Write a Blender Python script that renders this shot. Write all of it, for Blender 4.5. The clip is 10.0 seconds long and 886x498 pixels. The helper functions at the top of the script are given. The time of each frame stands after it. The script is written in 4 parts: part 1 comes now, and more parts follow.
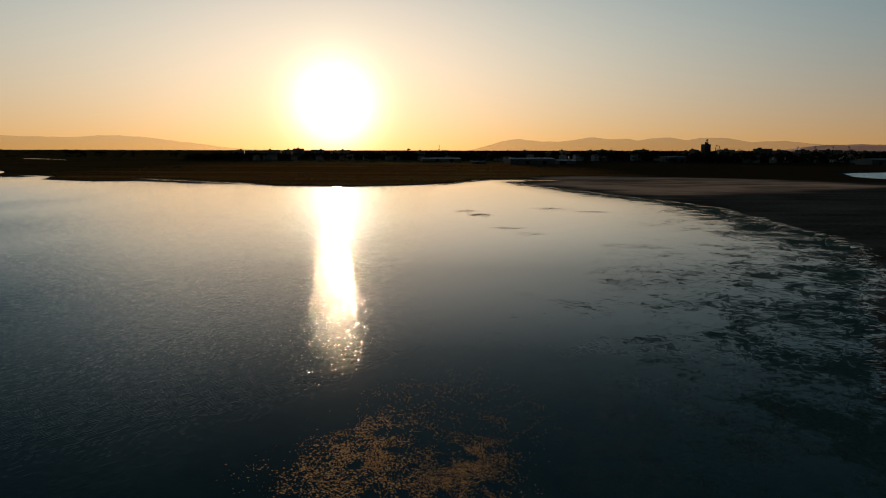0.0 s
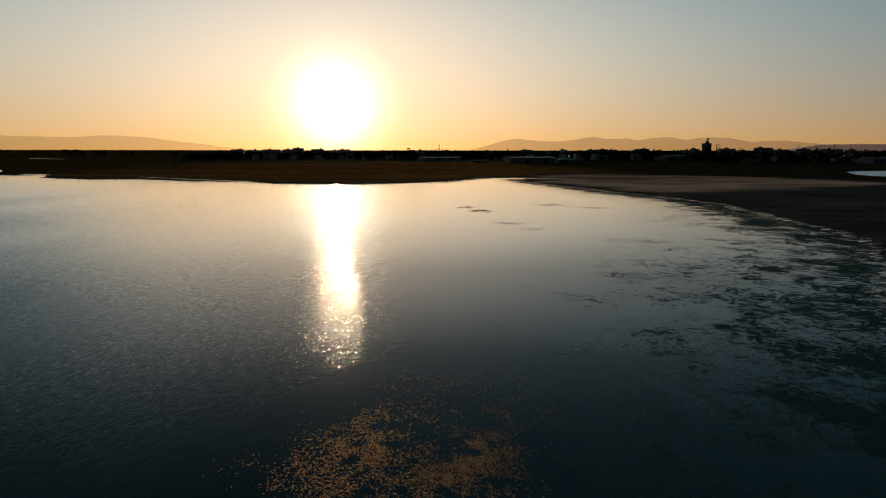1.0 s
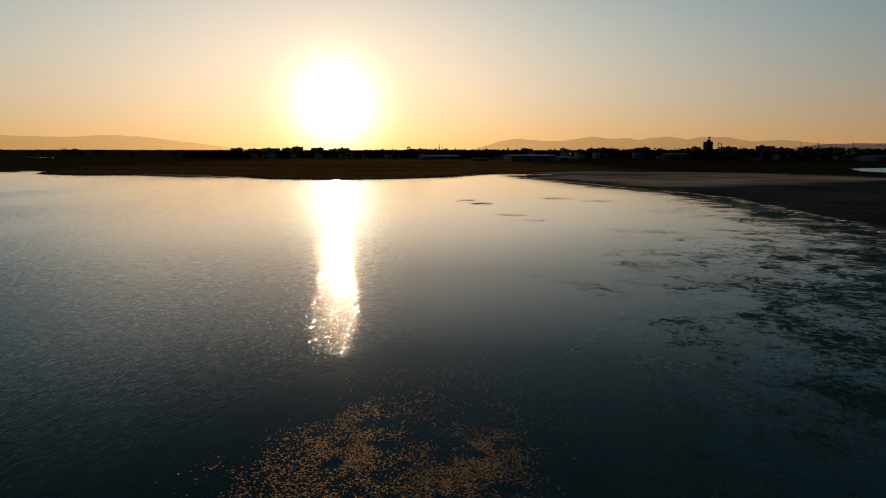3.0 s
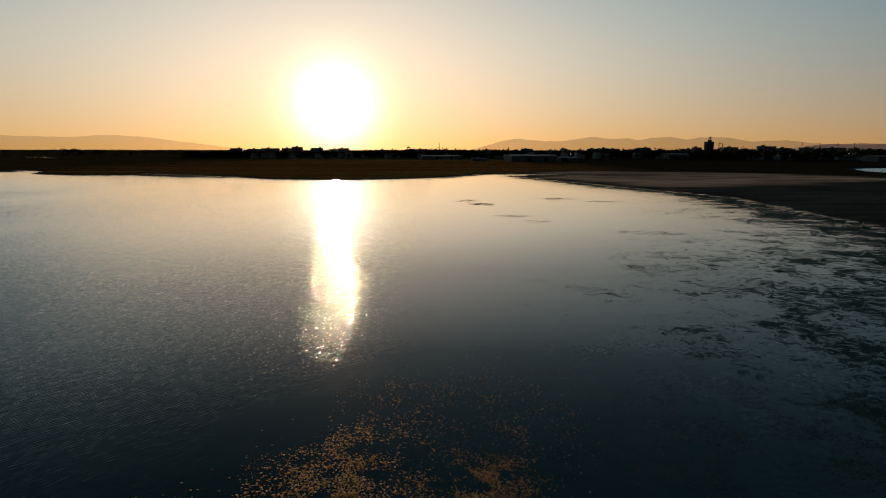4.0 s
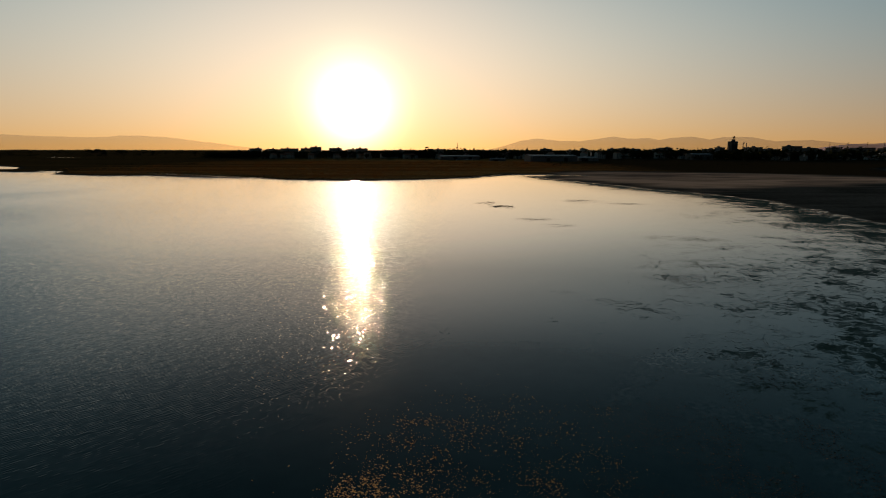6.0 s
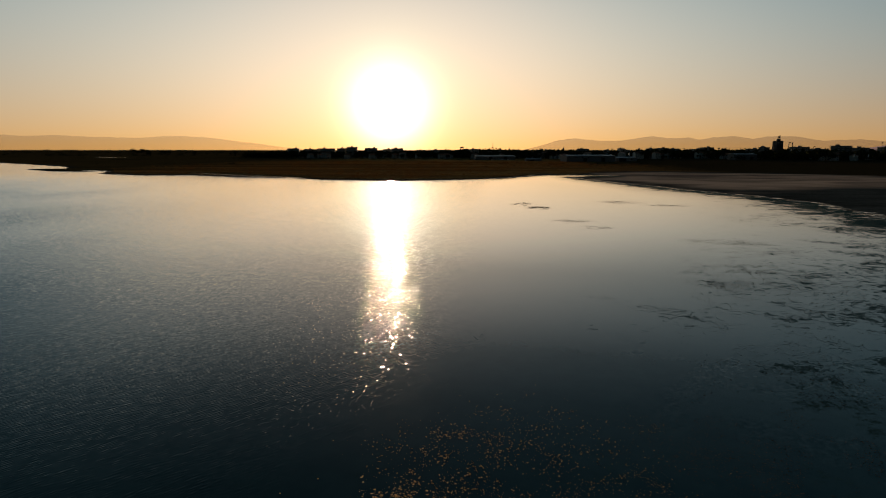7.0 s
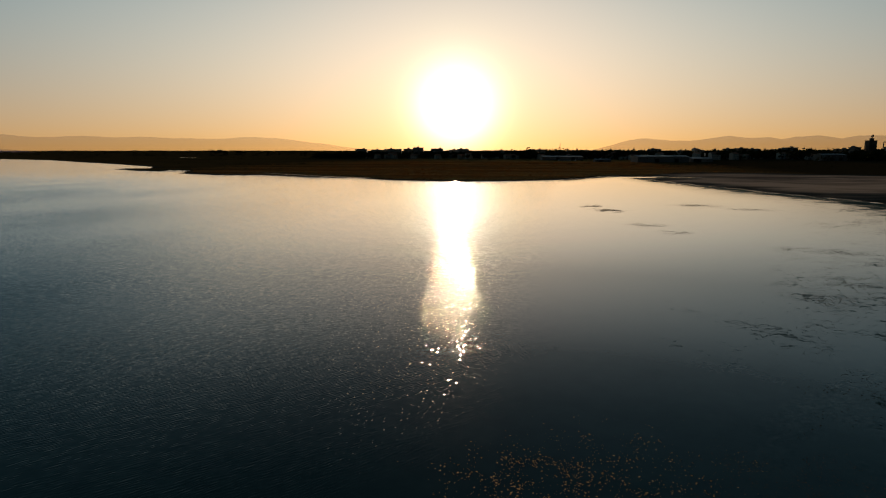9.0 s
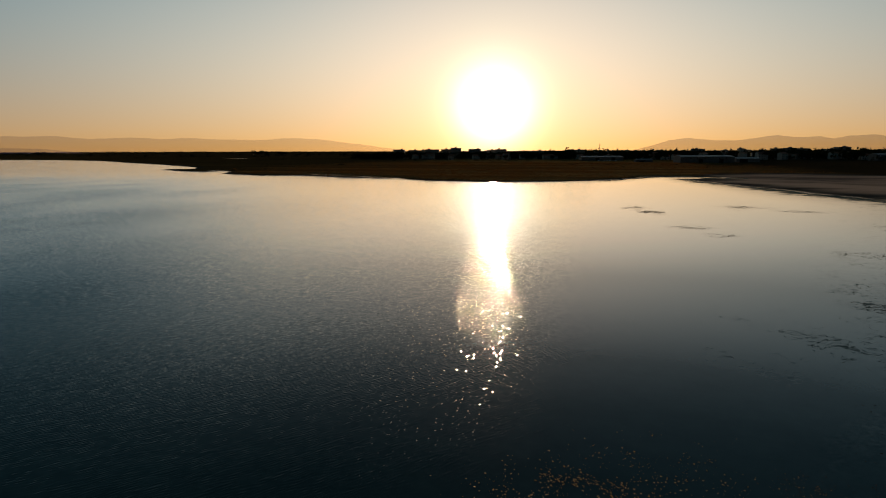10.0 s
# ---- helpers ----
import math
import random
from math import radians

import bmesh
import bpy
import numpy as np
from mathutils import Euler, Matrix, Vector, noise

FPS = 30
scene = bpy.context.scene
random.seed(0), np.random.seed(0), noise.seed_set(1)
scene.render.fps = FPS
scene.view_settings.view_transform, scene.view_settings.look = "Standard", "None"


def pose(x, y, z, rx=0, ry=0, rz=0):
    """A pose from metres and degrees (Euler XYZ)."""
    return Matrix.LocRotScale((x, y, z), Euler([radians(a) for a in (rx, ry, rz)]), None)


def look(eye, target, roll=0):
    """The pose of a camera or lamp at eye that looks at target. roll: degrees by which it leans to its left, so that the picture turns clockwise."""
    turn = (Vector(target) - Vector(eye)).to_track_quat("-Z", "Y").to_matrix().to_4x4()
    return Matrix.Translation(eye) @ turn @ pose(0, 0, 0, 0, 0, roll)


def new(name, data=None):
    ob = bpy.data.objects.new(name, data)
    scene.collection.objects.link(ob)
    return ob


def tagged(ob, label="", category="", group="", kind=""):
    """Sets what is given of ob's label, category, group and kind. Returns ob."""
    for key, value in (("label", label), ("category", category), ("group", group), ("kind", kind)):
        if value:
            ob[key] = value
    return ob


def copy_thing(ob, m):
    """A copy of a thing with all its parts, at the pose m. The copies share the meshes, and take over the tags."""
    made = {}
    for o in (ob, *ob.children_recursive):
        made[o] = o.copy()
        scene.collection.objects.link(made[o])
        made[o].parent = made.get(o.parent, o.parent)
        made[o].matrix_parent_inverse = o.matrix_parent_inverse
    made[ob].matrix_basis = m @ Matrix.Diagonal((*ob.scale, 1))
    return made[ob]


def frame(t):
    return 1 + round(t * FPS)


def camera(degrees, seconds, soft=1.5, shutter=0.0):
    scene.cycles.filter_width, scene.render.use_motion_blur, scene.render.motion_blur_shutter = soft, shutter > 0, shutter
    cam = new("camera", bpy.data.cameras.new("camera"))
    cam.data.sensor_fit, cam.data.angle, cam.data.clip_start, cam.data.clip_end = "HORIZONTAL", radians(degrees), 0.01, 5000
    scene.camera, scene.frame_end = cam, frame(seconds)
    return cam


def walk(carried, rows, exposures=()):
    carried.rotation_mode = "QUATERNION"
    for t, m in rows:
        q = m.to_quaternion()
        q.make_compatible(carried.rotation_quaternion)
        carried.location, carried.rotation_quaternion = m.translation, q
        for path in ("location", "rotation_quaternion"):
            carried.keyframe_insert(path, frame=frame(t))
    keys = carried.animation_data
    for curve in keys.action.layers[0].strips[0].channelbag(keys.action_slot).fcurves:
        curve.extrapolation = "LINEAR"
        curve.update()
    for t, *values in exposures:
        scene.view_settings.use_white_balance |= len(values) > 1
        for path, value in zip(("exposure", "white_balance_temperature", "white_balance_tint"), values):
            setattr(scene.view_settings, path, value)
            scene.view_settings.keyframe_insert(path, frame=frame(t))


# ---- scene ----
# The walk: seconds, x, y, z, tilt below level, turn to the right, lean
PATH = [
    (0.0, 0.0, 0.0, 20.0, 9.54, 0.0, 0.10),
    (0.5, -0.05, 0.99, 19.3, 9.54, 0.0, 0.08),
    (1.0, -0.05, 2.01, 18.53, 9.53, -0.01, 0.06),
    (1.5, -0.02, 3.1, 17.7, 9.52, -0.01, 0.04),
    (2.0, 0.05, 4.19, 16.94, 9.53, -0.01, 0.03),
    (2.5, 0.08, 5.5, 16.28, 9.53, -0.02, 0.03),
    (4.0, 0.08, 10.47, 15.66, 9.51, -0.02, 0.06),
    (4.5, 0.04, 12.01, 15.71, 9.51, -0.01, 0.07),
    (5.0, 0.01, 13.43, 15.74, 9.51, -0.04, 0.07),
    (5.5, -0.02, 14.71, 15.76, 9.51, -0.53, 0.06),
    (5.7, -0.05, 15.1, 15.78, 9.51, -0.95, 0.05),
    (6.8, -0.22, 16.8, 15.88, 9.52, -4.45, 0.0),
    (7.0, -0.27, 17.07, 15.89, 9.52, -5.11, 0.0),
    (7.5, -0.42, 17.74, 15.88, 9.5, -6.47, -0.01),
    (8.0, -0.62, 18.35, 15.9, 9.5, -7.5, -0.01),
    (8.5, -0.9, 18.89, 15.94, 9.5, -9.0, -0.02),
    (9.0, -1.12, 19.47, 15.97, 9.48, -11.34, -0.05),
    (9.5, -1.29, 20.17, 15.96, 9.45, -13.46, -0.11),
    (10.0, -1.39, 20.87, 15.94, 9.43, -14.95, -0.18),
]
cam = camera(73.5, 10.0, soft=1.0)
walk(cam, [(t, pose(x, y, z, 90 - tilt, 0, -turn) @ pose(0, 0, 0, 0, 0, lean))
           for t, x, y, z, tilt, turn, lean in PATH],
     exposures=[(0.0, 0.0), (10.0, 0.0)])

# ---- light: a low sun in hazy air ----
SUN_BEARING, SUN_HEIGHT = -10.1, 4.0        # degrees right of +y, degrees above level
SUN_DIR = Vector((math.sin(radians(SUN_BEARING)) * math.cos(radians(SUN_HEIGHT)),
                  math.cos(radians(SUN_BEARING)) * math.cos(radians(SUN_HEIGHT)),
                  math.sin(radians(SUN_HEIGHT))))


class Nodes:
    """Short hand for building node trees."""

    def __init__(self, tree):
        self.tree = tree
        tree.nodes.clear()

    def add(self, kind, inputs=(), **props):
        n = self.tree.nodes.new(kind)
        for k, v in props.items():
            setattr(n, k, v)
        for k, v in dict(inputs).items():
            if isinstance(v, bpy.types.NodeSocket):
                self.tree.links.new(v, n.inputs[k])
            else:
                n.inputs[k].default_value = v
        return n

    def math(self, op, a, b=0.0, c=None, clamp=False):
        ins = {0: a, 1: b}
        if c is not None:
            ins[2] = c
        return self.add("ShaderNodeMath", ins, operation=op, use_clamp=clamp).outputs[0]

    def vec(self, op, a, b=(0, 0, 0), scale=None):
        ins = {0: a, 1: b}
        if scale is not None:
            ins["Scale"] = scale
        n = self.add("ShaderNodeVectorMath", ins, operation=op)
        return n.outputs["Value"] if op in ("DOT_PRODUCT", "LENGTH") else n.outputs[0]

    def ramp(self, fac, stops, ease="LINEAR"):
        n = self.add("ShaderNodeValToRGB", {0: fac})
        r = n.color_ramp
        r.interpolation = ease
        while len(r.elements) < len(stops):
            r.elements.new(0.5)
        for e, (pos, col) in zip(r.elements, stops):
            e.position = pos
            e.color = (*col, 1) if isinstance(col, (tuple, list)) else (col, col, col, 1)
        return n.outputs[0]

    def mix(self, fac, a, b, blend="MIX"):
        n = self.add("ShaderNodeMix", data_type="RGBA", blend_type=blend, clamp_factor=True)
        for k, v in ((0, fac), (6, a), (7, b)):
            if isinstance(v, bpy.types.NodeSocket):
                self.tree.links.new(v, n.inputs[k])
            else:
                n.inputs[k].default_value = (*v, 1) if isinstance(v, (tuple, list)) else v
        return n.outputs[2]

    def noise(self, vector, scale, detail=3.0, rough=0.55):
        return self.add("ShaderNodeTexNoise", {"Vector": vector, "Scale": scale, "Detail": detail, "Roughness": rough})


world = bpy.data.worlds.new("dusk")
world.use_nodes = True
scene.world = world
w = Nodes(world.node_tree)
sky = w.add("ShaderNodeTexSky", sky_type="NISHITA", sun_disc=False, sun_elevation=radians(SUN_HEIGHT),
            sun_rotation=radians(SUN_BEARING), altitude=0.0, air_density=1.0, dust_density=0.3, ozone_density=3.0)
way = w.add("ShaderNodeTexCoord").outputs["Generated"]
toward = w.math("MAXIMUM", w.vec("DOT_PRODUCT", way, tuple(SUN_DIR)), 0.0)
lift = w.math("MAXIMUM", w.add("ShaderNodeSeparateXYZ", {0: way}).outputs[2], 0.0)
# dust haze: reddened towards the horizon, paler above, brighter towards the sun, with an aureole of forward-scattered light
low = w.math("POWER", 2.71828, w.math("MULTIPLY", lift, -1 / 0.16))
high = w.math("MULTIPLY", w.math("SUBTRACT", 1.0, low), w.math("POWER", 2.71828, w.math("MULTIPLY", w.math("MULTIPLY", lift, lift), -1 / 0.42 ** 2)))
warm = w.math("MULTIPLY", w.math("SUBTRACT", 1.0, low), w.math("POWER", 2.71828, w.math("MULTIPLY", w.math("MULTIPLY", lift, lift), -1 / 0.30 ** 2)))
side = w.math("POWER", toward, 5.0)
near_sun = w.math("POWER", toward, 30.0)
# the half of the sky that faces the sun is the lighter one
facing = w.math("POWER", w.math("MULTIPLY_ADD", w.vec("DOT_PRODUCT", way, tuple(SUN_DIR)), 0.44, 0.56), 1.6)
HAZE = [
    (w.math("MULTIPLY", low, facing), (0.57, 0.298, 0.11)),
    (w.math("MULTIPLY", low, side), (0.36, 0.185, 0.015)),
    (w.math("MULTIPLY", high, facing), (0.0, 0.325, 0.485)),
    (w.math("MULTIPLY", warm, side), (0.78, 0.555, 0.165)),
    (w.math("MULTIPLY", high, side), (0.14, 0.13, 0.25)),
    (w.math("MULTIPLY", low, near_sun), (0.40, 0.22, 0.14)),
    (w.math("MULTIPLY", w.math("SUBTRACT", 1.0, low), near_sun), (0.26, 0.12, 0.05)),
    (w.math("MULTIPLY", facing, w.math("SUBTRACT", 1.0, w.math("POWER", 2.71828, w.math("MULTIPLY", w.math("MULTIPLY", lift, lift), -1 / 0.45 ** 2)))), (0.0, 0.014, 0.028)),
    (w.math("POWER", toward, 250.0), (0.18, 0.28, 0.13)),
    (w.math("POWER", toward, 700.0), (1.6, 1.5, 1.45)),
]
SKY = 0.05
air = w.vec("SCALE", sky.outputs[0], scale=0.25)
for amount, tint in HAZE:
    air = w.vec("ADD", air, w.vec("SCALE", tuple(0.94 * q / SKY for q in tint), scale=amount))
w.add("ShaderNodeOutputWorld", {0: w.add("ShaderNodeBackground", {0: air, 1: SKY}).outputs[0]})

sun = new("sun", bpy.data.lights.new("sun", "SUN"))
sun.data.energy, sun.data.angle, sun.data.color = 5.0, radians(0.53), (1.0, 0.68, 0.41)
sun.matrix_world = look(SUN_DIR * 100, (0, 0, 0))


# ---- materials ----
def material(name, build):
    m = bpy.data.materials.new(name)
    m.use_nodes = True
    n = Nodes(m.node_tree)
    n.add("ShaderNodeOutputMaterial", {0: build(n)})
    return m


def surface(n, color, rough=0.8, metal=0.0, normal=None, **more):
    ins = {"Base Color": color if isinstance(color, bpy.types.NodeSocket) else (*color, 1), "Roughness": rough, "Metallic": metal}
    if normal is not None:
        ins["Normal"] = normal
    ins.update({k.replace("_", " "): v for k, v in more.items()})
    return n.add("ShaderNodeBsdfPrincipled", ins).outputs[0]


def place(n):
    return n.add("ShaderNodeTexCoord").outputs["Object"]


def mapped(n, v, scale=(1, 1, 1), turn=0.0):
    return n.add("ShaderNodeMapping", {"Vector": v, "Rotation": (0, 0, radians(turn)), "Scale": scale}).outputs[0]


def bumped(n, height, distance, strength=1.0):
    return n.add("ShaderNodeBump", {"Height": height, "Distance": distance, "Strength": strength}).outputs[0]


VIEW_TILT, STEEP, SHARE = 0.072, 0.15, 0.026      # tilt of ripple normals to the viewer, range of the steep facets' slope, share of facets that are steep


def water_nodes(n):
    p = place(n)
    xyz = n.add("ShaderNodeSeparateXYZ", {0: p})
    x, y = xyz.outputs[0], xyz.outputs[1]
    # wind ripples: fine slanting crests, crossed by small chop of which a few facets are steep
    def strands(angle, along, across):
        c, q = math.cos(radians(angle)), math.sin(radians(angle))
        return n.add("ShaderNodeCombineXYZ", {0: n.vec("DOT_PRODUCT", p, (c * along, q * along, 0)), 1: n.vec("DOT_PRODUCT", p, (-q * across, c * across, 0))}).outputs[0]

    def ramped(v, a, b, lo, hi):
        return n.add("ShaderNodeMapRange", {0: v, 1: a, 2: b, 3: lo, 4: hi}, interpolation_type="SMOOTHSTEP").outputs[0]

    def train(angle, length, bend, size):
        """A train of wind ripples: short-crested waves of one length, bent and broken up."""
        phase = n.math("MULTIPLY", n.vec("DOT_PRODUCT", p, (-math.sin(radians(angle)), math.cos(radians(angle)), 0)), 2 * math.pi / length)
        phase = n.math("MULTIPLY_ADD", n.noise(strands(angle, 0.45 / size, 1.5 / size), 1.0, 1.0, 0.5).outputs["Fac"], bend, phase)
        fade = n.add("ShaderNodeMapRange", {0: n.noise(strands(angle, 0.9 / size, 2.2 / size), 1.0, 0.0, 0.5).outputs["Fac"], 1: 0.32, 2: 0.62}).outputs[0]
        return n.math("MULTIPLY", n.math("SINE", phase), fade)
    crest = train(55, 0.20, 12.0, 1.0)
    cross = train(37, 0.26, 11.0, 1.2)
    broad = n.noise(mapped(n, p, (1.0, 1.3, 1.0), -12), 2.0, 2.0, 0.5).outputs["Color"]
    gusts = n.noise(mapped(n, p, (1.0, 0.5, 1.0), 10), 0.025, 2.0, 0.5).outputs["Fac"]
    # the wind comes in over the open lagoon; the weedy side lies in its lee
    open_side = n.math("SUBTRACT", x, n.math("MULTIPLY", n.math("MINIMUM", n.math("SUBTRACT", y, 55.0), 0.0), 0.45))
    abeam = n.math("DIVIDE", n.math("MULTIPLY", n.math("MULTIPLY_ADD", y, 0.18, x), 70.0), n.math("ADD", n.math("MAXIMUM", y, 0.0), 10.0))
    calm = ramped(open_side, -9.0, 1.0, 1.0, 0.12)
    force = n.math("MULTIPLY", calm, n.add("ShaderNodeMapRange", {0: gusts, 1: 0.35, 2: 0.65, 3: 0.75, 4: 1.15}).outputs[0])
    slope = n.vec("ADD", n.vec("SCALE", (-0.82, 0.57, 0.0), scale=n.math("MULTIPLY", crest, 0.050)), n.vec("SCALE", (-0.60, 0.80, 0.0), scale=n.math("MULTIPLY", cross, 0.028)))
    slope = n.vec("ADD", slope, n.vec("SCALE", n.vec("SUBTRACT", broad, (0.5, 0.5, 0.5)), scale=ramped(x, -40.0, -120.0, 0.06, ramped(y, 150.0, 380.0, 0.17, 0.05))))
    # west of the glitter, normals are tilted to the viewer to darken the water
    slope = n.vec("ADD", slope, n.vec("SCALE", (0.3, -1.0, 0.0), scale=n.math("MULTIPLY", ramped(abeam, -16.0, -46.0, 0.0, VIEW_TILT), n.math("MULTIPLY", ramped(y, 200.0, 420.0, 1.0, 0.2), ramped(y, 36.0, 72.0, 0.45, 1.0)))))
    slope = n.vec("SCALE", slope, scale=force)
    # capillary facets: small flat wavelets, a few steep, tipped sunward in the camera's glitter band
    own = n.add("ShaderNodeSeparateColor", {0: n.add("ShaderNodeTexVoronoi", {"Vector": n.vec("MULTIPLY", p, (1 / 0.064, 1 / 0.125, 0.0)), "Scale": 1.0, "Randomness": 1.0}, voronoi_dimensions="2D").outputs["Color"]})
    steep = n.math("MULTIPLY", n.math("LESS_THAN", own.outputs[2], ramped(y, 62.0, 105.0, SHARE, 0.3 * SHARE)), n.math("MULTIPLY", n.math("MULTIPLY", ramped(open_side, -9.0, -3.0, 1.0, 0.0), ramped(abeam, -11.0, -3.0, 0.06, 1.0)),
                                                                                  ramped(y, 36.0, 54.0, 0.0, ramped(y, 130.0, 260.0, 1.0, 0.6))))
    face = n.add("ShaderNodeCombineXYZ", {0: n.math("MULTIPLY_ADD", own.outputs[0], 0.26, -0.13), 1: n.math("MULTIPLY_ADD", n.math("POWER", own.outputs[1], 1.4), STEEP, 0.02)}).outputs[0]
    slope = n.vec("ADD", slope, n.vec("SCALE", face, scale=steep))
    # the small pond behind the flats is ruffled, its normals tilted to the viewer for bluer sky
    slope = n.vec("ADD", slope, n.vec("SCALE", n.vec("SUBTRACT", broad, (0.5, 0.75, 0.5)), scale=ramped(x, 240.0, 280.0, 0.0, 0.6)))
    # over the weed beds the skin of the water is puckered by bubbles and stalks
    weed = n.add("ShaderNodeAttribute", attribute_name="weed").outputs["Fac"]
    pucker = n.math("MULTIPLY", ramped(weed, 0.15, 0.7, 0.0, ramped(y, 40.0, 80.0, 0.16, 0.03)), ramped(n.noise(p, 0.22, 3.0, 0.6).outputs["Fac"], 0.42, 0.6, 0.0, 1.0))
    slope = n.vec("ADD", slope, n.vec("SCALE", n.vec("SUBTRACT", n.noise(p, 3.6, 1.0, 0.6).outputs["Color"], (0.5, 0.5, 0.5)), scale=pucker))
    slope = n.vec("MULTIPLY", slope, (1, 1, 0))
    normal = n.vec("NORMALIZE", n.vec("ADD", slope, (0, 0, 1)))
    murk = n.math("ADD", n.math("MULTIPLY", n.noise(p, 0.06, 4.0, 0.6).outputs["Fac"], 0.5), n.math("MULTIPLY", n.noise(p, 0.45, 5.0, 0.65).outputs["Fac"], 0.5))
    # weed mats: where they reach the surface they break the mirror
    drift = n.vec("ADD", p, n.vec("SCALE", n.noise(p, 0.15, 3.0, 0.5).outputs["Color"], scale=6.0))
    patch = n.noise(drift, 0.17, 4.0, 0.6).outputs["Fac"]
    shred = n.noise(n.vec("ADD", p, n.vec("SCALE", n.noise(p, 0.9, 2.0, 0.5).outputs["Color"], scale=1.2)), 1.25, 3.0, 0.75).outputs["Fac"]
    fine = n.noise(p, 6.0, 2.0, 0.7).outputs["Fac"]
    ragged = n.math("ADD", n.math("MULTIPLY", patch, 0.38), n.math("ADD", n.math("MULTIPLY", shred, 0.36), n.math("MULTIPLY", fine, 0.26)))
    level = n.math("SUBTRACT", n.math("SUBTRACT", 0.613, n.math("MULTIPLY", weed, 0.09)), n.math("MULTIPLY", n.math("POWER", weed, 4.0), 0.072))
    mat_ = n.math("MULTIPLY", n.math("SUBTRACT", ragged, level), 17.0, clamp=True)
    mat_ = n.math("MULTIPLY", mat_, n.math("MULTIPLY", weed, 3.0, clamp=True))
    # dark over the deeper bed, paler and bluer where the silt comes near the surface
    silt = n.add("ShaderNodeMapRange", {0: x, 1: -17.0, 2: 2.0}, interpolation_type="SMOOTHSTEP").outputs[0]
    deep = n.mix(silt, n.ramp(murk, [(0.35, (0.002, 0.016, 0.024)), (0.65, (0.007, 0.029, 0.038))]),
                 n.ramp(murk, [(0.35, (0.008, 0.030, 0.046)), (0.65, (0.017, 0.048, 0.065))]))
    scum = n.ramp(n.noise(p, 3.0, 5.0, 0.7).outputs["Fac"], [(0.3, (0.006, 0.027, 0.034)), (0.7, (0.028, 0.062, 0.067))])
    body = n.add("ShaderNodeBsdfDiffuse", {0: n.mix(mat_, deep, scum)}).outputs[0]
    sharp = n.add("ShaderNodeBsdfGlossy", {"Color": (1, 1, 1, 1), "Roughness": n.math("MULTIPLY_ADD", steep, 0.075, 0.09), "Normal": normal}, distribution="BECKMANN").outputs[0]
    dull = n.add("ShaderNodeBsdfGlossy", {"Color": (1, 1, 1, 1), "Roughness": 0.36, "Normal": normal}).outputs[0]
    mirror = n.add("ShaderNodeMixShader", {0: ramped(open_side, -6.0, 14.0, 0.024, 0.003), 1: sharp, 2: dull}).outputs[0]
    # the flatter the glance, the more of the sky the surface returns
    glance = n.add("ShaderNodeLayerWeight", {"Blend": 0.5, "Normal": normal}).outputs["Facing"]
    gloss = n.ramp(glance, [(0.40, 0.012), (0.50, 0.019), (0.60, 0.047), (0.67, 0.095), (0.80, 0.33), (0.90, 0.73), (0.97, 0.97)])
    # wet flecks between the strands still mirror the sky
    flecks = n.ramp(n.noise(mapped(n, p, (1.0, 0.6, 1.0)), 5.5, 2.0, 0.6).outputs["Fac"], [(0.53, 0.92), (0.65, 0.5)])
    gloss = n.math("MULTIPLY", gloss, n.math("SUBTRACT", n.math("SUBTRACT", 1.0, n.math("MULTIPLY", weed, 0.33)), n.math("MULTIPLY", mat_, flecks)))
    return n.add("ShaderNodeMixShader", {0: gloss, 1: body, 2: mirror}).outputs[0]


